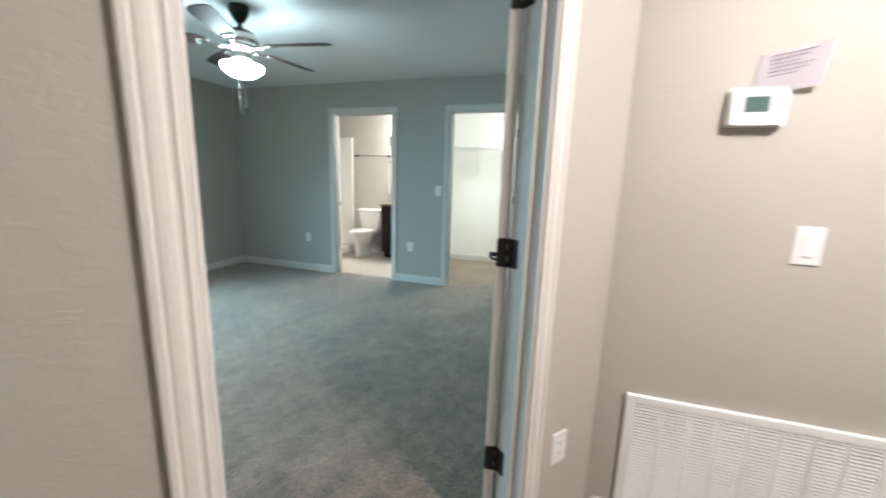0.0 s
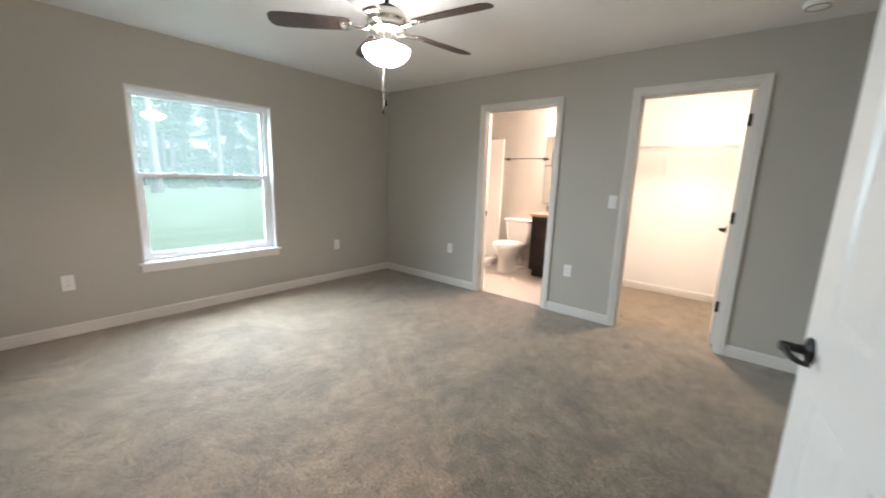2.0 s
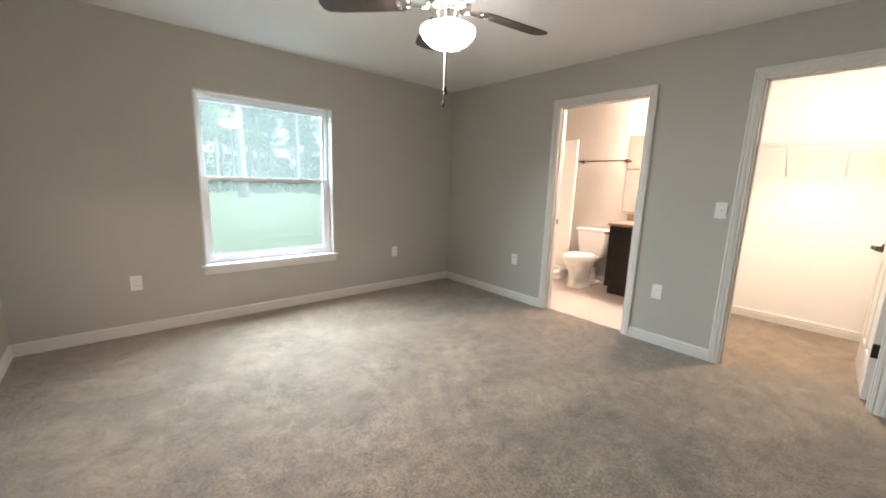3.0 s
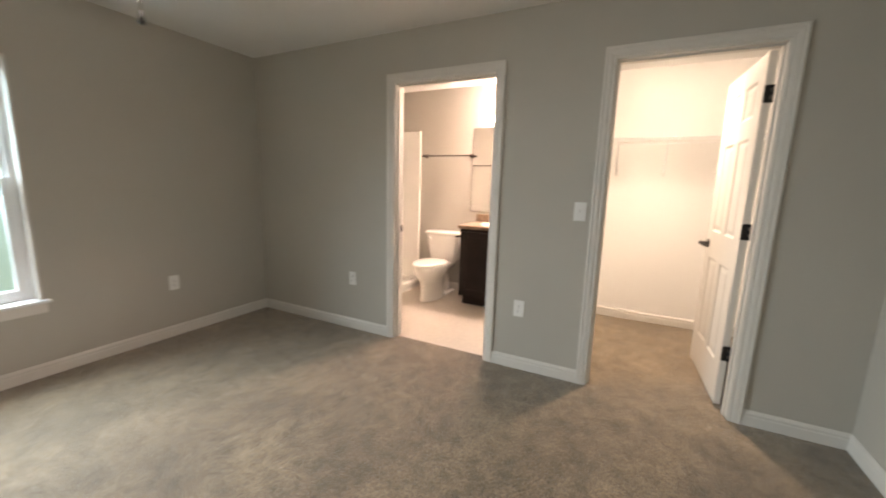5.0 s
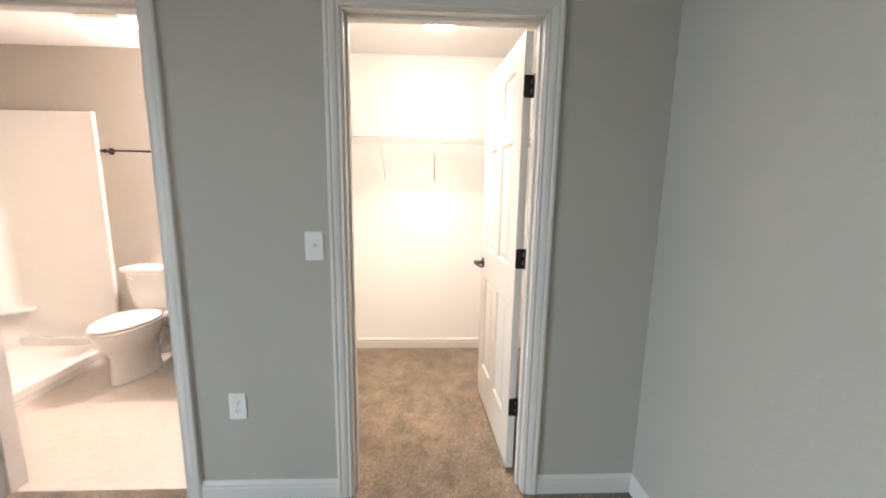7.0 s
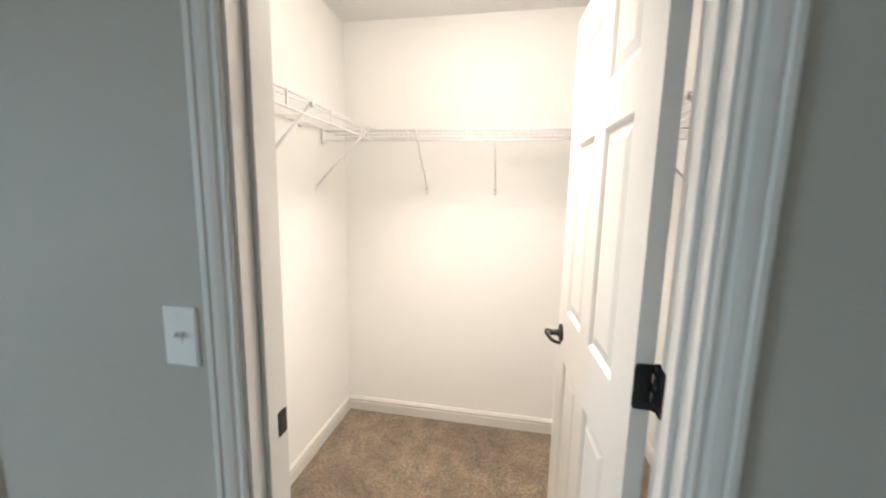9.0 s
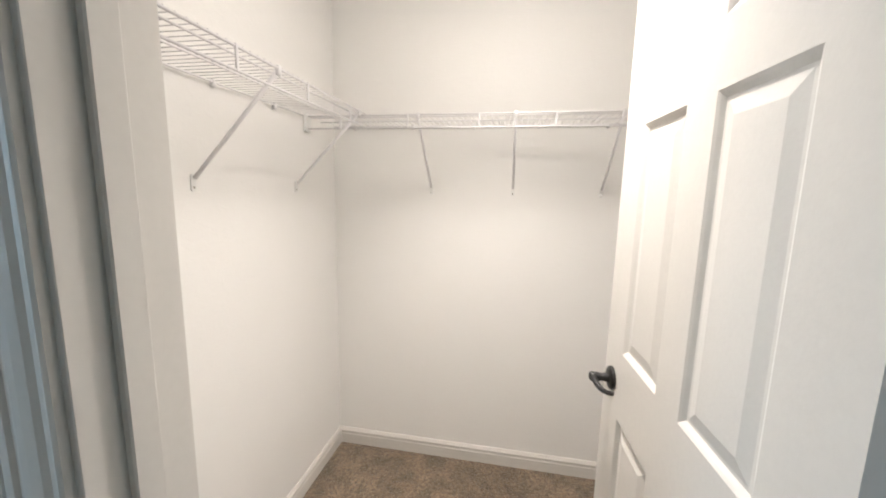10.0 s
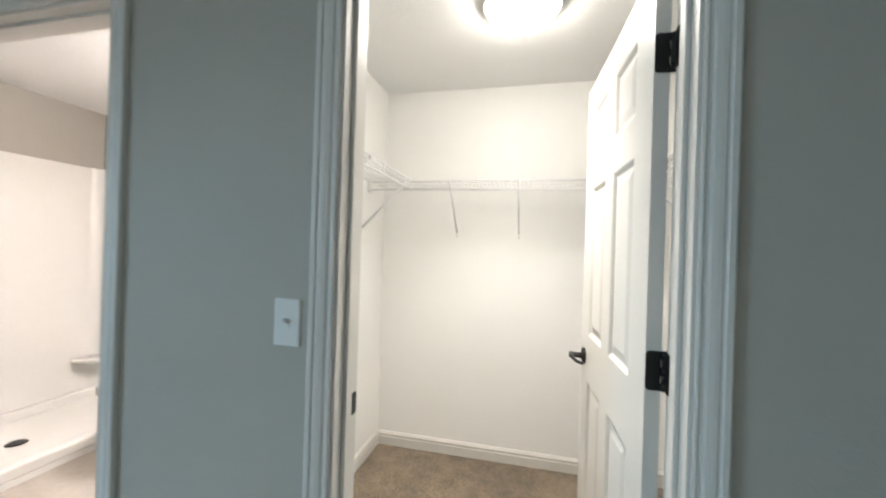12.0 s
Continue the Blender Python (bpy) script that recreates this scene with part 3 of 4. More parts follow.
# ---- window ----
def window():
    y0, y1, z0, z1 = WIN
    root = base("window_1", pose(XW, 0, 0), "white vinyl single-hung window with two sashes", "window", kind="structure")
    bm = bmesh.new()                      # drywall returns round the opening
    d0, d1 = -0.112, -0.001
    box(bm, d0, y0, z1 - 0.012, d1, y1, z1)
    box(bm, d0, y0, z0, d1, y0 + 0.012, z1 - 0.012)
    box(bm, d0, y1 - 0.012, z0, d1, y1, z1 - 0.012)
    part("return", bm, TRIM, root, "white painted window return")
    a0, a1, b0, b1 = y0 + 0.012, y1 - 0.012, z0 + 0.018, z1 - 0.012
    bm = bmesh.new()                      # outer vinyl frame
    fw = 0.030
    for q in ((a0, b0, a0 + fw, b1), (a1 - fw, b0, a1, b1), (a0 + fw, b0, a1 - fw, b0 + fw), (a0 + fw, b1 - fw, a1 - fw, b1)):
        box(bm, -0.150, q[0], q[1], -0.082, q[2], q[3], 0.003, 1)
    part("window_frame", bm, VINYL_FRAME, root)
    mid = 1.247
    for nm, lo, hi, x0, sw in (("upper_sash", mid - 0.012, b1 - fw, -0.140, 0.026), ("lower_sash", b0 + fw, mid + 0.022, -0.108, 0.038)):
        bm = bmesh.new()
        p0, p1 = a0 + fw, a1 - fw
        for q in ((p0, lo, p0 + sw, hi), (p1 - sw, lo, p1, hi), (p0 + sw, lo, p1 - sw, lo + sw), (p0 + sw, hi - sw, p1 - sw, hi)):
            box(bm, x0, q[0], q[1], x0 + 0.026, q[2], q[3], 0.003, 1)
        sash = part(nm, bm, VINYL_FRAME, root)
        bm = bmesh.new()
        v = [bm.verts.new((x0 + 0.013, yy, zz)) for yy, zz in ((p0 + sw, lo + sw), (p1 - sw, lo + sw), (p1 - sw, hi - sw), (p0 + sw, hi - sw))]
        bm.faces.new(v)
        pane = part("pane", bm, GLASS, sash)
        pane.visible_shadow = False
    bm = bmesh.new()
    for yy in (a0 + 0.30, a1 - 0.30):
        box(bm, -0.086, yy - 0.025, mid + 0.020, -0.066, yy + 0.025, mid + 0.030, 0.003)
    part("sash_lock", bm, VINYL_FRAME, root)
    part("window_sill", boxed(-0.100, y0 - 0.035, z0 - 0.004, 0.030, y1 + 0.035, z0 + 0.018, 0.006, 3), SILL, root, "white marble window sill")
    bm = bmesh.new()
    box(bm, 0.0005, y0 - 0.015, z0 - 0.066, 0.016, y1 + 0.015, z0 - 0.005, 0.003, 2)
    part("apron", bm, TRIM, root, "white painted apron under the sill")


window()


# ---- ceiling fan ----
def ceiling_fan():
    root = base("ceiling_fan", pose(-2.170, 2.380, H), "five-blade ceiling fan with walnut blades and a lit glass bowl", "ceiling fan")
    part("canopy", lathe(bmesh.new(), ((0, 0), (0.066, 0), (0.068, -0.012), (0.060, -0.045), (0.044, -0.078), (0.030, -0.098), (0.016, -0.106), (0, -0.106)), 40), DARK_NICKEL, root, "dark metal ceiling canopy", True)
    part("downrod", tube(bmesh.new(), ((0, 0, -0.104), (0, 0, -0.160)), 0.0125, 16), DARK_NICKEL, root, "", True)
    part("coupling", lathe(bmesh.new(), ((0, -0.132), (0.024, -0.134), (0.030, -0.146), (0.024, -0.158), (0, -0.160)), 24), DARK_NICKEL, root, "", True)
    bm = lathe(bmesh.new(), ((0, -0.147), (0.038, -0.148), (0.066, -0.155), (0.088, -0.168), (0.096, -0.180), (0.090, -0.182)), 40)
    part("motor_cap", bm, DARK_NICKEL, root, "dark metal cap over the motor", True)
    bm = lathe(bmesh.new(), ((0, -0.150), (0.040, -0.152), (0.070, -0.160), (0.098, -0.178), (0.112, -0.205), (0.114, -0.228), (0.106, -0.236), (0.106, -0.246), (0.114, -0.252), (0.108, -0.272), (0.086, -0.284), (0, -0.286)), 48)
    part("motor_housing", bm, NICKEL, root, "polished nickel motor housing", True)
    bm = lathe(bmesh.new(), ((0, -0.284), (0.058, -0.286), (0.062, -0.300), (0.058, -0.322), (0.064, -0.332), (0.064, -0.340), (0.050, -0.352), (0.018, -0.358), (0.008, -0.372), (0.008, -0.455), (0, -0.455)), 40)
    part("light_fitter", bm, NICKEL, root, "nickel light fitter above the bowl", True)
    bm = lathe(bmesh.new(), ((0.127, -0.372), (0.134, -0.372), (0.136, -0.378), (0.134, -0.390), (0.125, -0.409), (0.105, -0.430), (0.076, -0.448), (0.041, -0.460), (0.012, -0.464), (0, -0.464)), 48)
    part("glass_bowl", bm, LAMP_FAN, root, "lit frosted glass bowl open at the top", True)
    part("finial", lathe(bmesh.new(), ((0, -0.463), (0.011, -0.464), (0.010, -0.472), (0.004, -0.479), (0, -0.480)), 16), NICKEL, root, "", True)
    for k in range(5):
        a = radians(9 + 72 * k)
        m = Matrix.Rotation(a, 4, "Z")
        bm = bmesh.new()
        tilt = Matrix.Translation((0, 0, -0.252)) @ Matrix.Rotation(radians(12), 4, "X")
        top, bot = [], []
        outline = [(0.200, 0.045), (0.240, 0.056), (0.400, 0.064), (0.560, 0.068), (0.625, 0.062), (0.648, 0.040), (0.655, 0.0)]
        loop = [(x, y) for x, y in outline] + [(x, -y) for x, y in outline[-2::-1]]
        for x, y in loop:
            top.append(bm.verts.new(tilt @ Vector((x, y, 0.003))))
            bot.append(bm.verts.new(tilt @ Vector((x, y, -0.003))))
        bm.faces.new(top)
        bm.faces.new(bot[::-1])
        n = len(loop)
        for i in range(n):
            bm.faces.new((top[i], bot[i], bot[(i + 1) % n], top[(i + 1) % n]))
        bm.transform(m)
        blade = part("blade", bm, BLADE, root, "dark walnut fan blade")
        bm = bmesh.new()
        tube(bm, ((0.095, 0, -0.262), (0.130, 0, -0.266), (0.165, 0, -0.262), (0.205, 0, -0.257)), [0.016, 0.011, 0.012, 0.016], 10)
        box(bm, 0.196, -0.036, -0.0105, 0.262, 0.036, -0.0040, 0.002, 1, tilt)
        for yy in (-0.024, 0, 0.024):
            tube(bm, (tilt @ Vector((0.244, yy, -0.013)), tilt @ Vector((0.244, yy, -0.008))), 0.005, 8)
        bm.transform(m)
        part("blade_iron", bm, NICKEL, blade, "nickel blade bracket", True)
    for a, z1, rr in ((144, -0.705, 0.178), (-42, -0.715, 0.172)):
        cx, cy = math.cos(radians(a)), math.sin(radians(a))
        pts = [(cx * r, cy * r, z) for r, z in ((0.060, -0.300), (0.110, -0.306), (0.168, -0.312), (rr - 0.001, -0.322), (rr, -0.40), (rr, z1 + 0.035))]
        bm = tube(bmesh.new(), pts, 0.0024, 6)
        for k in range(int((z1 + 0.4) / -0.012)):
            bmesh.ops.create_icosphere(bm, subdivisions=1, radius=0.0034, matrix=Matrix.Translation((cx * rr, cy * rr, -0.36 - 0.012 * k)))
        chain = part("pull_chain", bm, NICKEL, root, "beaded metal pull chain")
        bm = lathe(bmesh.new(), ((0, z1 + 0.036), (0.004, z1 + 0.034), (0.006, z1 + 0.020), (0.0085, z1 + 0.006), (0.004, z1), (0, z1)), 12, Matrix.Translation((cx * rr, cy * rr, 0)))
        part("fob", bm, DARK_NICKEL, chain, "", True)


ceiling_fan()


def dome_light(m, mat, label, r=0.165, deep=0.090):
    root = base("ceiling_light", m, label, "ceiling light")
    part("rim", lathe(bmesh.new(), ((0, 0), (r + 0.006, 0), (r + 0.009, -0.012), (r + 0.006, -0.032), (r - 0.004, -0.034), (r - 0.006, -0.024), (0, -0.024)), 48), NICKEL, root, "nickel rim", True)
    part("shade", lathe(bmesh.new(), ((r - 0.008, -0.024), (r - 0.006, -0.032), (r * 0.88, -0.032 - (deep - 0.032) * 0.36), (r * 0.70, -0.032 - (deep - 0.032) * 0.69), (r * 0.36, -0.032 - (deep - 0.032) * 0.93), (0, -deep)), 48), mat, root, "lit frosted glass dome", True)
    part("finial", lathe(bmesh.new(), ((0, -deep + 0.002), (0.010, -deep + 0.001), (0.010, -deep - 0.007), (0.005, -deep - 0.013), (0, -deep - 0.014)), 16), NICKEL, root, "", True)


dome_light(pose(-0.858, 5.175, H), LAMP_CLOSET, "lit frosted dome light with nickel rim on the closet ceiling", 0.160, 0.112)
dome_light(pose(1.00, 0.60, H), LAMP_HALL, "lit frosted dome light on the hall ceiling")

# smoke detector over the closet door
root = base("smoke_detector", pose(-0.270, 4.050, H), "round white smoke detector on the bedroom ceiling", "smoke detector")
part("body", lathe(bmesh.new(), ((0, 0), (0.070, 0), (0.070, -0.010), (0.064, -0.024), (0.050, -0.034), (0, -0.036)), 36), PLASTIC, root, "", True)
part("vent_ring", lathe(bmesh.new(), ((0.054, -0.0325), (0.0565, -0.0345), (0.059, -0.0300)), 36), SLOT, root, "", True)


# ---- wall plates ----
def plate_base(bm, w=0.074, h=0.118, d=0.006):
    rounded_plate(bm, w, h, d * 0.6, 0.005)
    rounded_plate(bm, w - 0.006, h - 0.006, d, 0.004)
    return bm


def outlet(m, label):
    """Duplex outlet on a wall; local +y points into the room."""
    root = base("wall_outlet", m, label, "outlet", "wall outlets")
    part("cover_plate", plate_base(bmesh.new()), PLASTIC, root)
    for z in (-0.020, 0.020):
        face = part("receptacle", rounded_plate(bmesh.new(), 0.034, 0.028, 0.0075, 0.010, pose(0, 0, z)), PLASTIC, root)
        bm = bmesh.new()
        for x in (-0.007, 0.007):
            box(bm, x - 0.001, 0.0072, z - 0.003, x + 0.001, 0.0078, z + 0.006)
        tube(bm, ((0, 0.0072, z - 0.008), (0, 0.0078, z - 0.008)), 0.0025, 8)
        part("slot", bm, SLOT, face)
    part("screw", tube(bmesh.new(), ((0, 0.0055, 0), (0, 0.0068, 0)), 0.0028, 10), PLASTIC, root)


def switch(m, rocker, label):
    root = base("light_switch", m, label, "light switch", "light switches")
    part("cover_plate", plate_base(bmesh.new()), PLASTIC, root)
    if rocker:
        part("rocker", boxed(-0.016, 0.005, -0.033, 0.016, 0.010, 0.033, 0.002), PLASTIC, root)
    else:
        part("collar", boxed(-0.006, 0.005, -0.012, 0.006, 0.0072, 0.012, 0.001, 1), PLASTIC, root)
        bm = boxed(-0.004, 0.000, -0.005, 0.004, 0.018, 0.005, 0.0015)
        bm.transform(pose(0, 0.004, 0.002, 24))
        part("toggle", bm, PLASTIC, root)
    for z in (-0.042, 0.042) if not rocker else (-0.048, 0.048):
        part("screw", tube(bmesh.new(), ((0, 0.0055, z), (0, 0.0066, z)), 0.0026, 10), PLASTIC, root)


N = pose(0, 0, 0, 0, 0, 180)
outlet(pose(-1.734, YN, 0.449) @ N, "white duplex outlet low between the two doorways")
outlet(pose(-3.231, YN, 0.460) @ N, "white duplex outlet low beside the bathroom door")
outlet(pose(XW, 3.546, 0.446, 0, 0, -90), "white duplex outlet low beside the window")
outlet(pose(XW, 1.118, 0.420, 0, 0, -90), "white duplex outlet on the window wall near the corner")
switch(pose(-1.381, YN, 1.152) @ N, False, "white toggle switch beside the closet door")
outlet(DIAG @ pose(0.993, -T, 0.400) @ N, "white duplex outlet low on the slanted hall wall")
switch(pose(0.766, 1.55, 1.135) @ N, True, "white rocker switch under the thermostat")


# ---- hall ----
def thermostat():
    root = base("thermostat", pose(0.570, 1.55, 1.537) @ N, "white wall thermostat with a grey-green display", "thermostat")
    bm = rounded_plate(bmesh.new(), 0.150, 0.112, 0.016, 0.012)
    rounded_plate(bm, 0.140, 0.104, 0.030, 0.012)
    part("body", bm, PLASTIC, root)
    part("display", rounded_plate(bmesh.new(), 0.062, 0.044, 0.0305, 0.003, pose(0.005, 0, 0.006)), LCD, root, "grey-green display")
    bm = bmesh.new()
    for k in range(4):
        rounded_plate(bm, 0.012, 0.006, 0.032, 0.002, pose(-0.030 + 0.020 * k, 0, -0.034))
    part("buttons", bm, PLASTIC, root)
    part("side_button", rounded_plate(bmesh.new(), 0.010, 0.020, 0.032, 0.003, pose(-0.056, 0, 0.006)), PLASTIC, root)
    note = base("paper_note", pose(0.635, 1.55, 1.640) @ N, "curled white printed sheet tucked behind the thermostat", "paper")
    bm = bmesh.new()
    rows = []
    for i in range(9):
        t = i / 8
        rows.append([bm.verts.new((0.075 - 0.16 * t + dx, 0.003 + 0.020 * t * t, zz + 0.028 * t)) for zz, dx in ((-0.075, 0.012), (0.045, -0.006))])
    for a, b in zip(rows, rows[1:]):
        bm.faces.new((a[0], a[1], b[1], b[0]))
    bmesh.ops.solidify(bm, geom=bm.faces[:], thickness=0.0008)
    part("sheet", bm, PAPER, note, "", True)
    bm = bmesh.new()
    for k in range(6):
        t0, t1 = 0.18, 0.80 - 0.1 * (k % 3)
        pts = []
        for t in (t0, (t0 + t1) / 2, t1):
            z = 0.034 - 0.011 * k
            pts.append((0.075 - 0.16 * t, 0.0048 + 0.020 * t * t, z + 0.028 * t))
        for a, b in zip(pts, pts[1:]):
            v = [bm.verts.new(q) for q in (a, b, (b[0], b[1], b[2] - 0.0035), (a[0], a[1], a[2] - 0.0035))]
            bm.faces.new(v)
    part("print_lines", bm, INK, note)


thermostat()


def return_grille():
    x0, x1, z0, z1 = 0.330, 1.095, 0.050, 0.557
    root = base("return_air_grille", pose(x0, 1.55, 0), "white louvred return air grille low on the hall wall", "air grille")
    w, d = x1 - x0, -0.017
    bm = bmesh.new()
    f = 0.034
    for q in ((0, z0, f, z1), (w - f, z0, w, z1), (f, z0, w - f, z0 + f), (f, z1 - f, w - f, z1)):
        box(bm, q[0], d, q[1], q[2], 0, q[3], 0.003, 1)
    part("frame", bm, PLASTIC, root)
    # near-black sheet on the wall stands in for the shade between the louvres
    part("backing", boxed(f, -0.0015, z0 + f, w - f, -0.0005, z1 - f), SLOT, root, "dark sheet in place of the shade behind the louvres")
    n = 34
    step = (z1 - z0 - 2 * f) / n
    slat = boxed(f, -0.0005, -0.0008, w - f, 0.0098, 0.0008)
    slat.transform(pose(0, -0.0150, 0, 30))
    first = part("slat", slat, PLASTIC, root)
    first.location.z = z0 + f + step * 0.4
    for k in range(1, n):
        ob = new("slat", first.data)
        ob.parent = root
        ob.location = (0, 0, z0 + f + step * (k + 0.4))
    for k in range(1, 8):
        x = f + (w - 2 * f) * k / 8
        part("mullion", boxed(x - 0.006, d + 0.002, z0 + f, x + 0.006, -0.002, z1 - f, 0.001, 1), PLASTIC, root)


return_grille()


# ---- closet shelving ----
SHZ = 1.756                     # top of the wire deck
LIP = 0.056                     # drop of the front lip


def wire_shelf(m, length, depth, braces, label):
    """Ventilated wire shelf: +x along the wall, +y off it, deck at z=0; braces at the given x."""
    root = base("wire_shelf", m, label, "wire shelf", "closet wire shelves")
    for y, z, r in ((0.012, -0.004, 0.0032), (depth * 0.5, -0.004, 0.0030), (depth * 0.86, -0.004, 0.0030), (depth, -0.004, 0.0036), (depth, -LIP, 0.0036)):
        part("rod", tube(bmesh.new(), ((0, y, z), (length, y, z)), r, 8), WIRE, root, "", True)
    bm = tube(bmesh.new(), ((0, 0.006, 0.0005), (0, depth * 0.5, 0.0005), (0, depth + 0.002, 0.0005)), 0.0015, 6)
    first = part("wire", bm, WIRE, root, "", True)
    n = int((length - 0.03) / 0.0254)
    first.location.x = 0.015
    for k in range(1, n + 1):
        ob = new("wire", first.data)
        ob.parent = root
        ob.location.x = 0.015 + 0.0254 * k
    # joiner strips on the lip, wall clips behind
    for k in range(1, int(length / 0.3) + 1):
        part("lip_clip", boxed(0.3 * k - 0.150 - 0.004, depth - 0.001, -LIP - 0.003, 0.3 * k - 0.150 + 0.004, depth + 0.005, 0.001, 0.001, 1), WIRE, root)
    for k in range(1, int(length / 0.3) + 1):
        bm = boxed(0.3 * k - 0.106, 0.0005, -0.020, 0.3 * k - 0.094, 0.018, 0.004, 0.003, 1)
        part("wall_clip", bm, WIRE, root)
    for x in braces:
        bm = tube(bmesh.new(), ((x, depth - 0.002, -0.012), (x, 0.010, -0.294)), 0.0062, 10)
        box(bm, x - 0.007, depth - 0.006, -0.022, x + 0.007, depth + 0.006, 0.004, 0.002, 1)
        brace = part("support_brace", bm, WIRE, root, "", True)
        bm = rounded_plate(bmesh.new(), 0.017, 0.048, 0.004, 0.006, pose(x, 0.0003, -0.308))
        part("foot_plate", bm, PLASTIC, brace)
        part("screw", tube(bmesh.new(), ((x, 0.004, -0.321), (x, 0.006, -0.321)), 0.0035, 8), NICKEL, brace)
    return root


W = XE - XCL
# across the back wall, wall to wall
back = wire_shelf(pose(XE - 0.004, YC, SHZ, 0, 0, 180), W - 0.008, 0.284, [XE - 0.004 + 1.269, XE - 0.004 + 0.869, XE - 0.004 + 0.467], "white wire shelf across the closet's back wall")
for x, s in ((0.0, 1), (W - 0.008, -1)):
    part("end_bracket", boxed(x, 0.255, -LIP - 0.012, x + s * 0.014, 0.296, 0.006, 0.003, 1), PLASTIC, back)
# along the west and east walls, up to the back shelf
wire_shelf(pose(XCL, 5.700, SHZ, 0, 0, -90), 5.700 - YM - 0.01, 0.293, [0.060, 0.592, 1.05], "white wire shelf along the closet's side wall")
wire_shelf(pose(XE, YM + 0.01, SHZ, 0, 0, 90), 5.700 - YM - 0.01, 0.293, [0.12, 0.60, 1.12], "white wire shelf behind the open closet door")


# ---- bathroom ----
def oval(cx, cy, z, a, b, back=0.0, n=36):
    """Egg-shaped loop, longer towards -y."""
    out = []
    for k in range(n):
        t = 2 * math.pi * k / n
        yy = math.sin(t)
        out.append((cx + a * math.cos(t) * (1 - 0.10 * max(0, -yy) ** 2), cy + (b if yy < 0 else b * 0.62 + back) * yy, z))
    return out


def toilet():
    root = base("toilet", pose(-3.085, YB, -0.004), "white two-piece toilet with closed elongated seat", "toilet")
    # bowl and pedestal: front of the rim at y = -0.70
    bm = bmesh.new()
    secs = []
    for z, a, b, cy in ((0.0, 0.116, 0.252, -0.405), (0.012, 0.118, 0.255, -0.405), (0.05, 0.111, 0.248, -0.405), (0.14, 0.108, 0.244, -0.405), (0.205, 0.110, 0.244, -0.406), (0.245, 0.126, 0.258, -0.418), (0.295, 0.164, 0.284, -0.440), (0.34, 0.182, 0.297, -0.447), (0.375, 0.186, 0.300, -0.448), (0.390, 0.184, 0.298, -0.448)):
        secs.append(oval(0, cy, z, a, b))
    loft(bm, secs)
    part("bowl", bm, PORCELAIN, root, "", True)
    bm = bmesh.new()
    loft(bm, [[(sx * w, y, z) for sx, y in ((-1, -0.30), (1, -0.30), (1, -0.03), (-1, -0.03))] for z, w in ((0.30, 0.085), (0.36, 0.13), (0.392, 0.145))])
    bmesh.ops.bevel(bm, geom=bm.edges[:], offset=0.014, segments=3, affect="EDGES")
    part("tank_shelf", bm, PORCELAIN, root, "", True)
    bm = bmesh.new()                      # trapway behind the pedestal
    tube(bm, ((0, -0.34, 0.10), (0, -0.26, 0.17), (0, -0.19, 0.23), (0, -0.14, 0.20), (0, -0.12, 0.10), (0, -0.12, 0.0)), [0.075, 0.072, 0.066, 0.062, 0.066, 0.074], 20)
    part("trapway", bm, PORCELAIN, root, "", True)
    bm = boxed(-0.115, -0.30, 0.0, 0.115, -0.05, 0.030, 0.012, 3)
    part("foot", bm, PORCELAIN, root, "", True)
    for sx in (-1, 1):
        part("bolt_cap", lathe(bmesh.new(), ((0.016, 0.028), (0.015, 0.040), (0.008, 0.047), (0, 0.048)), 16, Matrix.Translation((sx * 0.092, -0.20, 0))), PORCELAIN, root, "", True)
    bm = bmesh.new()
    loft(bm, [oval(0, -0.448, 0.391, 0.186, 0.304), oval(0, -0.448, 0.395, 0.192, 0.310), oval(0, -0.448, 0.405, 0.192, 0.310), oval(0, -0.448, 0.409, 0.184, 0.302), oval(0, -0.448, 0.4095, 0.168, 0.284)])
    part("seat", bm, PORCELAIN, root, "", True)
    bm = bmesh.new()
    loft(bm, [oval(0, -0.448, 0.409, 0.150, 0.266), oval(0, -0.448, 0.4185, 0.158, 0.274), oval(0, -0.448, 0.4190, 0.189, 0.307), oval(0, -0.448, 0.426, 0.189, 0.307), oval(0, -0.448, 0.433, 0.171, 0.288), oval(0, -0.448, 0.436, 0.116, 0.218)])
    part("seat_lid", bm, PORCELAIN, root, "closed white seat lid", True)
    for sx in (-1, 1):
        part("seat_hinge", tube(bmesh.new(), ((sx * 0.055, -0.250, 0.404), (sx * 0.095, -0.250, 0.404)), 0.013, 12), PORCELAIN, root, "", True)
    bm = bmesh.new()
    secs = []
    for z, w, y0 in ((0.392, 0.150, -0.185), (0.41, 0.165, -0.192), (0.50, 0.188, -0.200), (0.60, 0.205, -0.205), (0.705, 0.214, -0.208)):
        secs.append([(-w, y0 + 0.02, z), (-w + 0.03, y0, z), (w - 0.03, y0, z), (w, y0 + 0.02, z), (w, -0.02, z), (w - 0.02, -0.012, z), (-w + 0.02, -0.012, z), (-w, -0.02, z)])
    loft(bm, secs)
    part("tank", bm, PORCELAIN, root)
    bm = boxed(-0.228, -0.222, 0.705, 0.228, -0.006, 0.745, 0.014, 4)
    part("tank_lid", bm, PORCELAIN, root, "", True)
    bm = tube(bmesh.new(), ((-0.165, -0.206, 0.665), (-0.165, -0.228, 0.665)), 0.011, 12)
    tube(bm, ((-0.165, -0.226, 0.665), (-0.145, -0.230, 0.663), (-0.122, -0.230, 0.659)), [0.005, 0.005, 0.006], 8)
    part("flush_lever", bm, PORCELAIN, root, "", True)
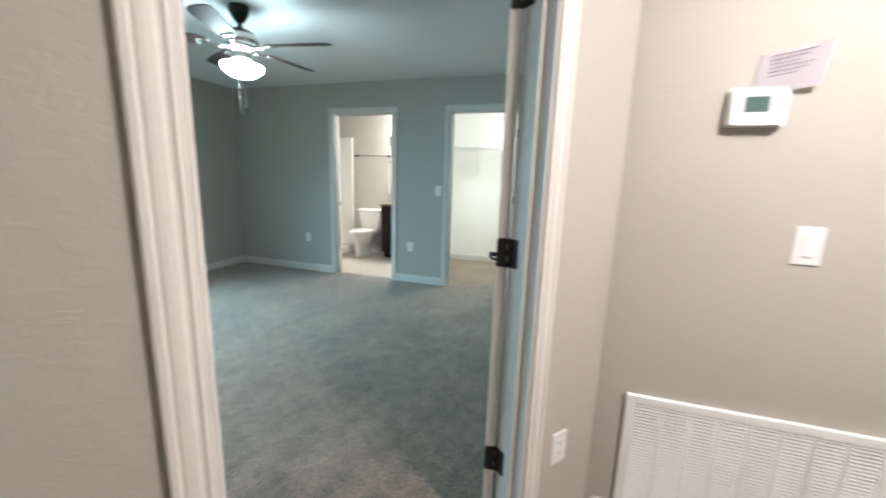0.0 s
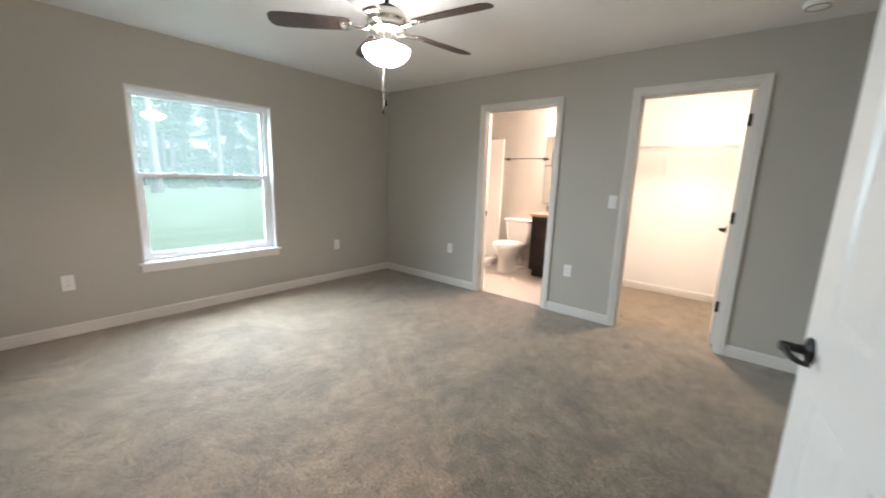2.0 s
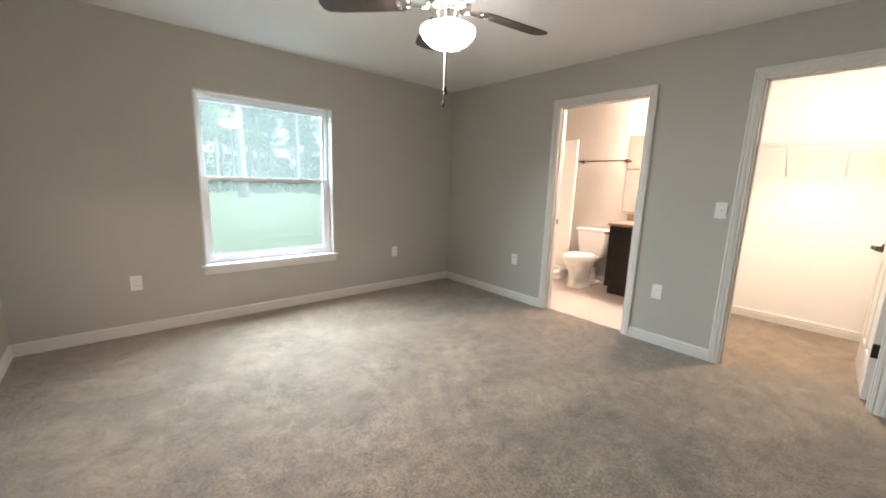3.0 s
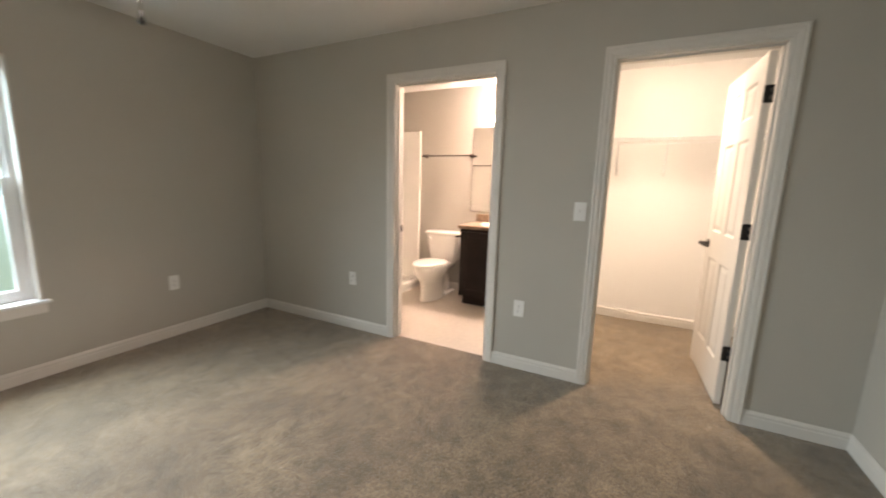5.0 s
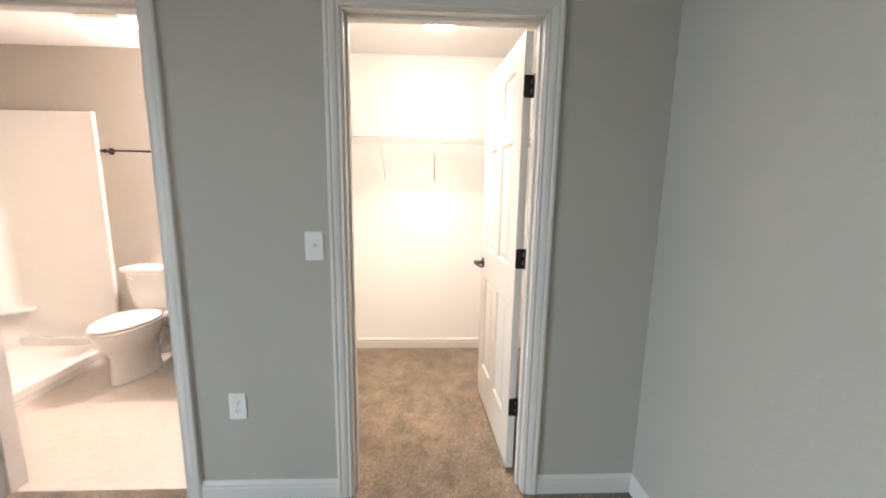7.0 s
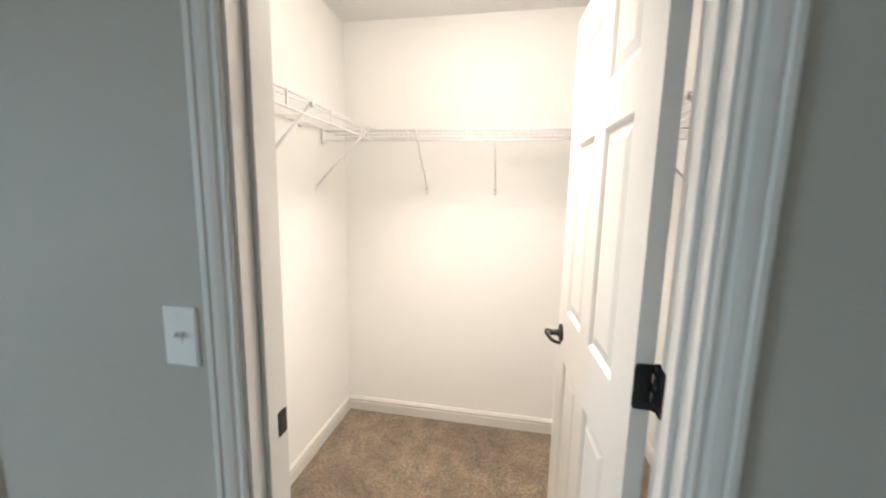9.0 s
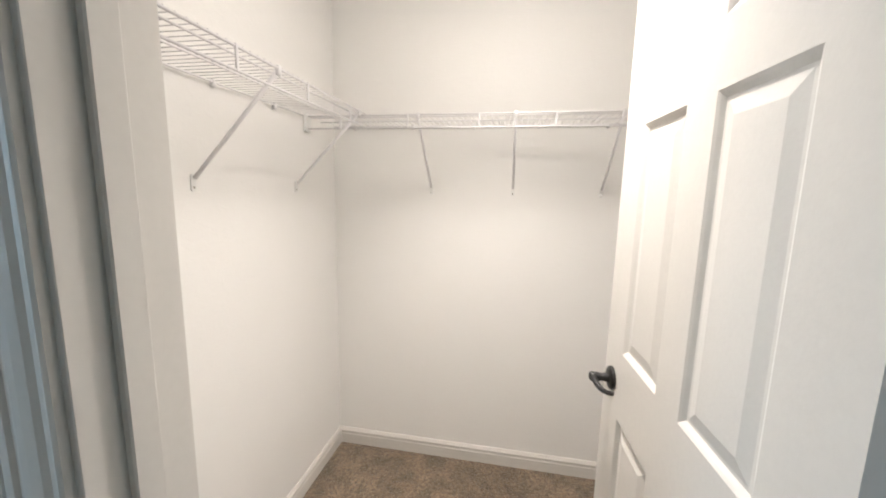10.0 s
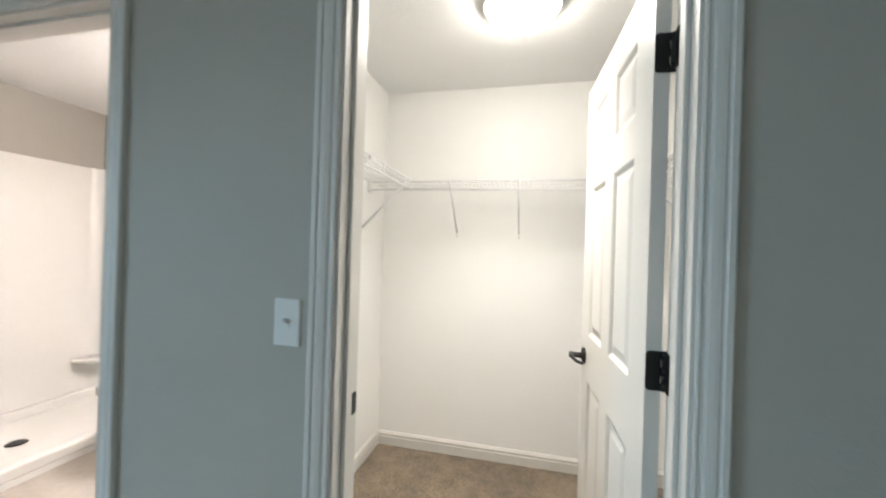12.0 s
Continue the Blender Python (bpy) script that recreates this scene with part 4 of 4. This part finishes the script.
    bm = tube(bmesh.new(), ((-0.20, -0.01, 0.16), (-0.20, -0.055, 0.16), (-0.195, -0.06, 0.22), (-0.17, -0.08, 0.39)), 0.006, 8)
    part("supply_line", bm, NICKEL, root, "", True)


toilet()


def vanity():
    x0, x1, yf, top = -2.712, XBR - 0.002, 5.530, 0.845
    root = base("vanity_cabinet", pose(x0, YB, -0.004), "dark espresso wood vanity cabinet with toe kick", "vanity")
    w, d = x1 - x0, yf - YB
    bm = boxed(0, d, 0.105, w, -0.002, top, 0.002, 1)
    part("body", bm, ESPRESSO, root)
    part("toe_kick", boxed(0.018, d + 0.070, 0, w, -0.002, 0.105), ESPRESSO, root)
    for a, b in ((0.035, w / 2 - 0.004), (w / 2 + 0.004, w - 0.035)):
        bm = boxed(a, d - 0.019, 0.135, b, d, top - 0.030, 0.002, 1)
        door = part("cabinet_door", bm, ESPRESSO, root)
        bm = bmesh.new()
        f = 0.055
        for q in ((a, 0.135, a + f, top - 0.030), (b - f, 0.135, b, top - 0.030), (a + f, 0.135, b - f, 0.135 + f), (a + f, top - 0.030 - f, b - f, top - 0.030)):
            box(bm, q[0], d - 0.026, q[1], q[2], d - 0.018, q[3], 0.0015, 1)
        part("door_frame", bm, ESPRESSO, door)
    counter = base("countertop", pose(x0 - 0.022, YB, top - 0.004), "brown speckled laminate countertop with backsplash", "countertop")
    cw = w + 0.020
    part("slab", boxed(0, d - 0.028, 0, cw, -0.002, 0.036, 0.007, 3), LAMINATE, counter)
    part("backsplash", boxed(0, -0.022, 0.0365, cw, -0.002, 0.125, 0.005, 2), LAMINATE, counter)
    sink = base("sink", pose(-2.33, 5.78, top + 0.032), "white oval drop-in basin", "sink")
    bm = bmesh.new()
    def ring(a, b, z):
        return [(a * math.cos(2 * math.pi * k / 40), b * math.sin(2 * math.pi * k / 40), z) for k in range(40)]
    loft(bm, [ring(0.245, 0.205, 0.0), ring(0.243, 0.203, 0.008), ring(0.228, 0.188, 0.013), ring(0.210, 0.170, 0.006), ring(0.205, 0.165, 0.002)], False)
    part("rim", bm, PORCELAIN, sink, "", True)
    part("basin", loft(bmesh.new(), [ring(0.205, 0.165, 0.002), ring(0.204, 0.164, 0.003)]), PORCELAIN, sink, "", True)


vanity()

# frameless mirror over the vanity
root = base("wall_mirror", pose(-2.812, YB, 1.000), "frameless bathroom mirror over the vanity", "mirror")
part("mirror_glass", boxed(0, -0.006, 0, 0.895, -0.001, 0.945), MIRROR, root)


def vanity_light():
    root = base("vanity_light", pose(-2.30, YB, 2.130), "nickel vanity light bar with lit glass shades", "wall light")
    part("back_plate", boxed(-0.25, -0.022, -0.05, 0.25, -0.001, 0.05, 0.006, 2), NICKEL, root)
    for x in (-0.17, 0, 0.17):
        bm = tube(bmesh.new(), ((x, -0.02, 0.0), (x, -0.120, 0.005), (x, -0.135, -0.025)), 0.008, 10)
        arm = part("arm", bm, NICKEL, root, "", True)
        bm = lathe(bmesh.new(), ((0.022, -0.025), (0.045, -0.045), (0.062, -0.095), (0.070, -0.140), (0.066, -0.140), (0, -0.134)), 28, Matrix.Translation((x, -0.135, 0.0)))
        part("shade", bm, LAMP_BATH, arm, "lit glass shade", True)


vanity_light()


def towel_bar(m, length, label):
    """Bar between two flared posts; local +y off the wall."""
    root = base("towel_bar", m, label, "towel bar")
    part("bar", tube(bmesh.new(), ((-length / 2, 0.066, 0), (length / 2, 0.066, 0)), 0.0075, 12), BRONZE, root, "", True)
    for s in (-1, 1):
        turn = Matrix.Translation((s * length / 2, 0, 0)) @ Matrix.Rotation(radians(-90), 4, "X")
        bm = lathe(bmesh.new(), ((0, 0), (0.027, 0), (0.027, 0.006), (0.018, 0.014), (0.011, 0.028), (0.011, 0.050), (0.015, 0.058), (0.016, 0.070), (0.010, 0.080), (0, 0.081)), 20, turn)
        post = part("post", bm, BRONZE, root, "", True)
        bm = lathe(bmesh.new(), ((0.014, 0), (0.015, 0.010), (0.009, 0.022), (0.010, 0.030), (0.004, 0.038), (0, 0.038)), 14, Matrix.Translation((s * length / 2, 0.066, 0)) @ Matrix.Rotation(radians(90 * s), 4, "Y"))
        part("finial", bm, BRONZE, post, "", True)


towel_bar(pose(-3.124, YB, 1.634) @ N, 0.605, "dark bronze towel bar over the toilet")
towel_bar(pose(-3.22, YM, 1.600), 0.605, "dark bronze towel bar seen in the bathroom mirror")


root = base("paper_holder", pose(-2.710, 5.640, 0.745), "dark bronze toilet paper holder on the vanity's side", "paper holder")
for y in (-0.075, 0.075):
    turn = Matrix.Translation((0, y, 0)) @ Matrix.Rotation(radians(-90), 4, "Y")
    part("post", lathe(bmesh.new(), ((0, 0), (0.022, 0), (0.022, 0.005), (0.012, 0.012), (0.009, 0.030), (0.012, 0.060), (0.008, 0.072), (0, 0.073)), 18, turn), BRONZE, root, "", True)
part("roller", tube(bmesh.new(), ((-0.058, -0.075, 0), (-0.058, 0.075, 0)), 0.008, 12), BRONZE, root, "", True)


def shower():
    x0, x1, y0, y1, top = XW, -3.470, YM, YB, 1.930
    pan = base("shower_pan", pose(0, 0, -0.004), "white acrylic shower pan with low curb", "shower pan")
    bm = bmesh.new()
    box(bm, x0 + 0.002, y0 + 0.002, 0, x1, y1 - 0.002, 0.035)
    box(bm, x1 - 0.085, y0 + 0.002, 0.030, x1, y1 - 0.002, 0.105, 0.016, 4)
    box(bm, x0 + 0.002, y0 + 0.002, 0.030, x0 + 0.05, y1 - 0.002, 0.105, 0.012, 3)
    box(bm, x0 + 0.05, y0 + 0.002, 0.030, x1 - 0.08, y0 + 0.05, 0.105, 0.012, 3)
    box(bm, x0 + 0.05, y1 - 0.05, 0.030, x1 - 0.08, y1 - 0.002, 0.105, 0.012, 3)
    part("pan", bm, ACRYLIC, pan)
    bm = lathe(bmesh.new(), ((0, 0.0352), (0.050, 0.0352), (0.054, 0.0375), (0.050, 0.040), (0, 0.040)), 28, Matrix.Translation((-3.93, 5.285, 0)))
    drain = part("drain", bm, DARK_NICKEL, pan, "dark metal drain", True)
    bm = bmesh.new()
    for k in range(8):
        a = math.pi * k / 4
        tube(bm, ((-3.93 + 0.028 * math.cos(a), 5.285 + 0.028 * math.sin(a), 0.0398), (-3.93 + 0.028 * math.cos(a), 5.285 + 0.028 * math.sin(a), 0.0404)), 0.006, 8)
    part("drain_holes", bm, SLOT, drain)
    wall = base("shower_surround", pose(0, 0, 0), "white acrylic three-wall shower surround with moulded shelf", "shower surround")
    zb = 0.101
    bm = boxed(x0 + 0.002, y0 + 0.026, zb, x0 + 0.026, y1 - 0.026, top, 0.006, 2)
    part("long_panel", bm, ACRYLIC, wall)
    for a, b, lo in ((y1 - 0.026, y1 - 0.002, 1), (y0 + 0.002, y0 + 0.026, -1)):
        part("end_panel", boxed(x0 + 0.002, a, zb, x1 - 0.045, b, top, 0.006, 2), ACRYLIC, wall)
        part("front_flange", boxed(x1 - 0.072, a - (0.008 if lo > 0 else 0), zb, x1 - 0.040, b + (0.008 if lo < 0 else 0), top + 0.004, 0.008, 3), ACRYLIC, wall)
    # rounded inner corner and a small corner shelf
    for yc, s in ((y1 - 0.026, -1), (y0 + 0.026, 1)):
        bm = bmesh.new()
        r, cols = 0.09, []
        for k in range(9):
            a = math.pi / 2 * k / 8
            cols.append([bm.verts.new((x0 + 0.0262 + r - r * math.cos(a), yc + s * (r - r * math.sin(a)), z)) for z in (zb, top)])
        for a, b in zip(cols, cols[1:]):
            bm.faces.new((a[0], b[0], b[1], a[1]))
        part("corner_cove", bm, ACRYLIC, wall, "", True)
    bm = bmesh.new()
    arc = [(x0 + 0.027, y1 - 0.027)] + [(x0 + 0.027 + 0.19 * math.cos(a), y1 - 0.027 - 0.19 * math.sin(a)) for a in (math.pi / 2 * k / 10 for k in range(11))]
    loft(bm, [[(x, y, z) for x, y in arc] for z in (0.345, 0.375)])
    bmesh.ops.bevel(bm, geom=[e for e in bm.edges if abs(e.verts[0].co.z - e.verts[1].co.z) < 1e-6], offset=0.008, segments=3, affect="EDGES")
    part("corner_shelf", bm, ACRYLIC, wall, "moulded white corner shelf")


shower()

root = base("exhaust_fan", pose(-2.955, 5.585, H), "white square exhaust fan grille on the bathroom ceiling", "exhaust fan")
part("cover", boxed(-0.135, -0.135, -0.026, 0.135, 0.135, -0.0005, 0.008, 3), PLASTIC, root)
for k in range(7):
    part("slat", boxed(-0.10, -0.092 + 0.028 * k, -0.0295, 0.10, -0.078 + 0.028 * k, -0.0255, 0.001, 1), PLASTIC, root)


# ---- outdoors ----
structure("ground", boxed(-900, -700, -0.50, 60, 700, -0.30), GRASS, "mown green lawn reaching to the trees", "lawn")


def leaf_cloud(bm, rng, centre, radii, count, size):
    """Many small bent leaves scattered in and round a lumpy crown."""
    for _ in range(count):
        d = Vector((rng.gauss(0, 1), rng.gauss(0, 1), rng.gauss(0, 1))).normalized() * rng.random() ** 0.4
        p = Vector(centre) + Vector((d.x * radii[0], d.y * radii[1], d.z * radii[2]))
        s = size * rng.uniform(0.6, 1.4)
        a = Vector((rng.gauss(0, 1), rng.gauss(0, 1), rng.gauss(0, 0.6))).normalized()
        b = a.orthogonal().normalized()
        v = [bm.verts.new(p + q) for q in (-a * s, b * s * 0.45, a * s, -b * s * 0.45)]
        bm.faces.new(v)


def tree(seed, height, trunk, crown_from, spread, leaves, mat, label):
    rng = random.Random(seed)
    root = base("tree", pose(0, 0, -0.3), label, "tree", "trees at the edge of the lawn")
    bm = bmesh.new()
    pts, rad, x, y = [], [], 0.0, 0.0
    for k in range(12):
        t = k / 11
        pts.append((x, y, height * t))
        rad.append(trunk * (1.25 if k == 0 else 1) * (1 - 0.85 * t))
        x += rng.uniform(-0.12, 0.12)
        y += rng.uniform(-0.12, 0.12)
    tube(bm, pts, rad, 10)
    for k in range(16):
        t = crown_from + (0.97 - crown_from) * (k + rng.random()) / 16
        i = min(10, int(t * 11))
        p = Vector(pts[i]).lerp(Vector(pts[i + 1]), t * 11 - i)
        a = rng.uniform(0, 6.283)
        ln = spread * (1.15 - 0.75 * (t - crown_from) / (1 - crown_from)) * rng.uniform(0.6, 1)
        e = p + Vector((math.cos(a) * ln, math.sin(a) * ln, ln * rng.uniform(0.05, 0.5)))
        r0 = trunk * 0.32 * (1 - 0.6 * t)
        tube(bm, (p, p.lerp(e, 0.5) + Vector((0, 0, 0.1 * ln)), e), [r0, r0 * 0.6, r0 * 0.2], 6)
    part("trunk", bm, BARK, root, "", True)
    bm = bmesh.new()
    for k in range(26):
        t = crown_from + (1.0 - crown_from) * rng.random()
        a, q = rng.uniform(0, 6.283), spread * (1.1 - 0.75 * (t - crown_from) / (1 - crown_from)) * rng.random() ** 0.5
        leaf_cloud(bm, rng, (q * math.cos(a), q * math.sin(a), height * t), (spread * 0.34, spread * 0.34, spread * 0.22), leaves // 26, 0.16)
    part("crown", bm, mat, root)
    return root


kinds = [tree(1, 19, 0.24, 0.42, 2.6, 3600, LEAF, "tall pine with a bare grey trunk and sparse crown"),
         tree(2, 15, 0.17, 0.28, 3.0, 4200, LEAF_LIGHT, "slender broadleaf tree with pale green leaves"),
         tree(3, 22, 0.30, 0.50, 2.8, 3600, LEAF, "tall pine with a thick grey trunk"),
         tree(4, 9, 0.11, 0.12, 2.4, 4200, LEAF_LIGHT, "low bushy tree with light green leaves")]
rng = random.Random(12)
placed = []
for k in range(64):
    kind = kinds[k % 4]
    row = k // 16
    x = -38 - 5.5 * row + rng.uniform(-2.5, 2.5)
    y = -22 + 68 * ((k * 7) % 16 + rng.uniform(0.1, 0.9)) / 16
    placed.append((kind, pose(x, y, -0.3, 0, 0, rng.uniform(0, 360))))
# the trunk that stands nearest the window
placed.append((kinds[2], pose(-31.0, 8.2, -0.3, 0, 0, 40)))
used = set()
for kind, m in placed:
    if kind.name not in used:
        used.add(kind.name)
        kind.matrix_basis = m
    else:
        copy_thing(kind, m)
# undergrowth along the edge of the wood
rng = random.Random(5)
bm = bmesh.new()
for k in range(90):
    y = -26 + 76 * k / 90 + rng.uniform(-0.5, 0.5)
    h = rng.uniform(0.5, 1.9)
    leaf_cloud(bm, rng, (-36 - rng.uniform(0, 9), y, -0.3 + h * 0.45), (1.3, 1.3, h * 0.6), 190, 0.15)
tagged(link("undergrowth", bm, LEAF_LIGHT), "tangled green undergrowth at the edge of the wood", "bushes", kind="stuff")
# far wood closing the view
rng = random.Random(9)
bm = bmesh.new()
for k in range(260):
    y = -60 + 150 * k / 260
    z = rng.uniform(0.5, 20)
    leaf_cloud(bm, rng, (-66 - rng.uniform(0, 10), y, z), (3.5, 3.5, 2.6), 130, 0.42)
tagged(link("far_wood", bm, LEAF), "dense green wood in the distance", "woods", kind="stuff")
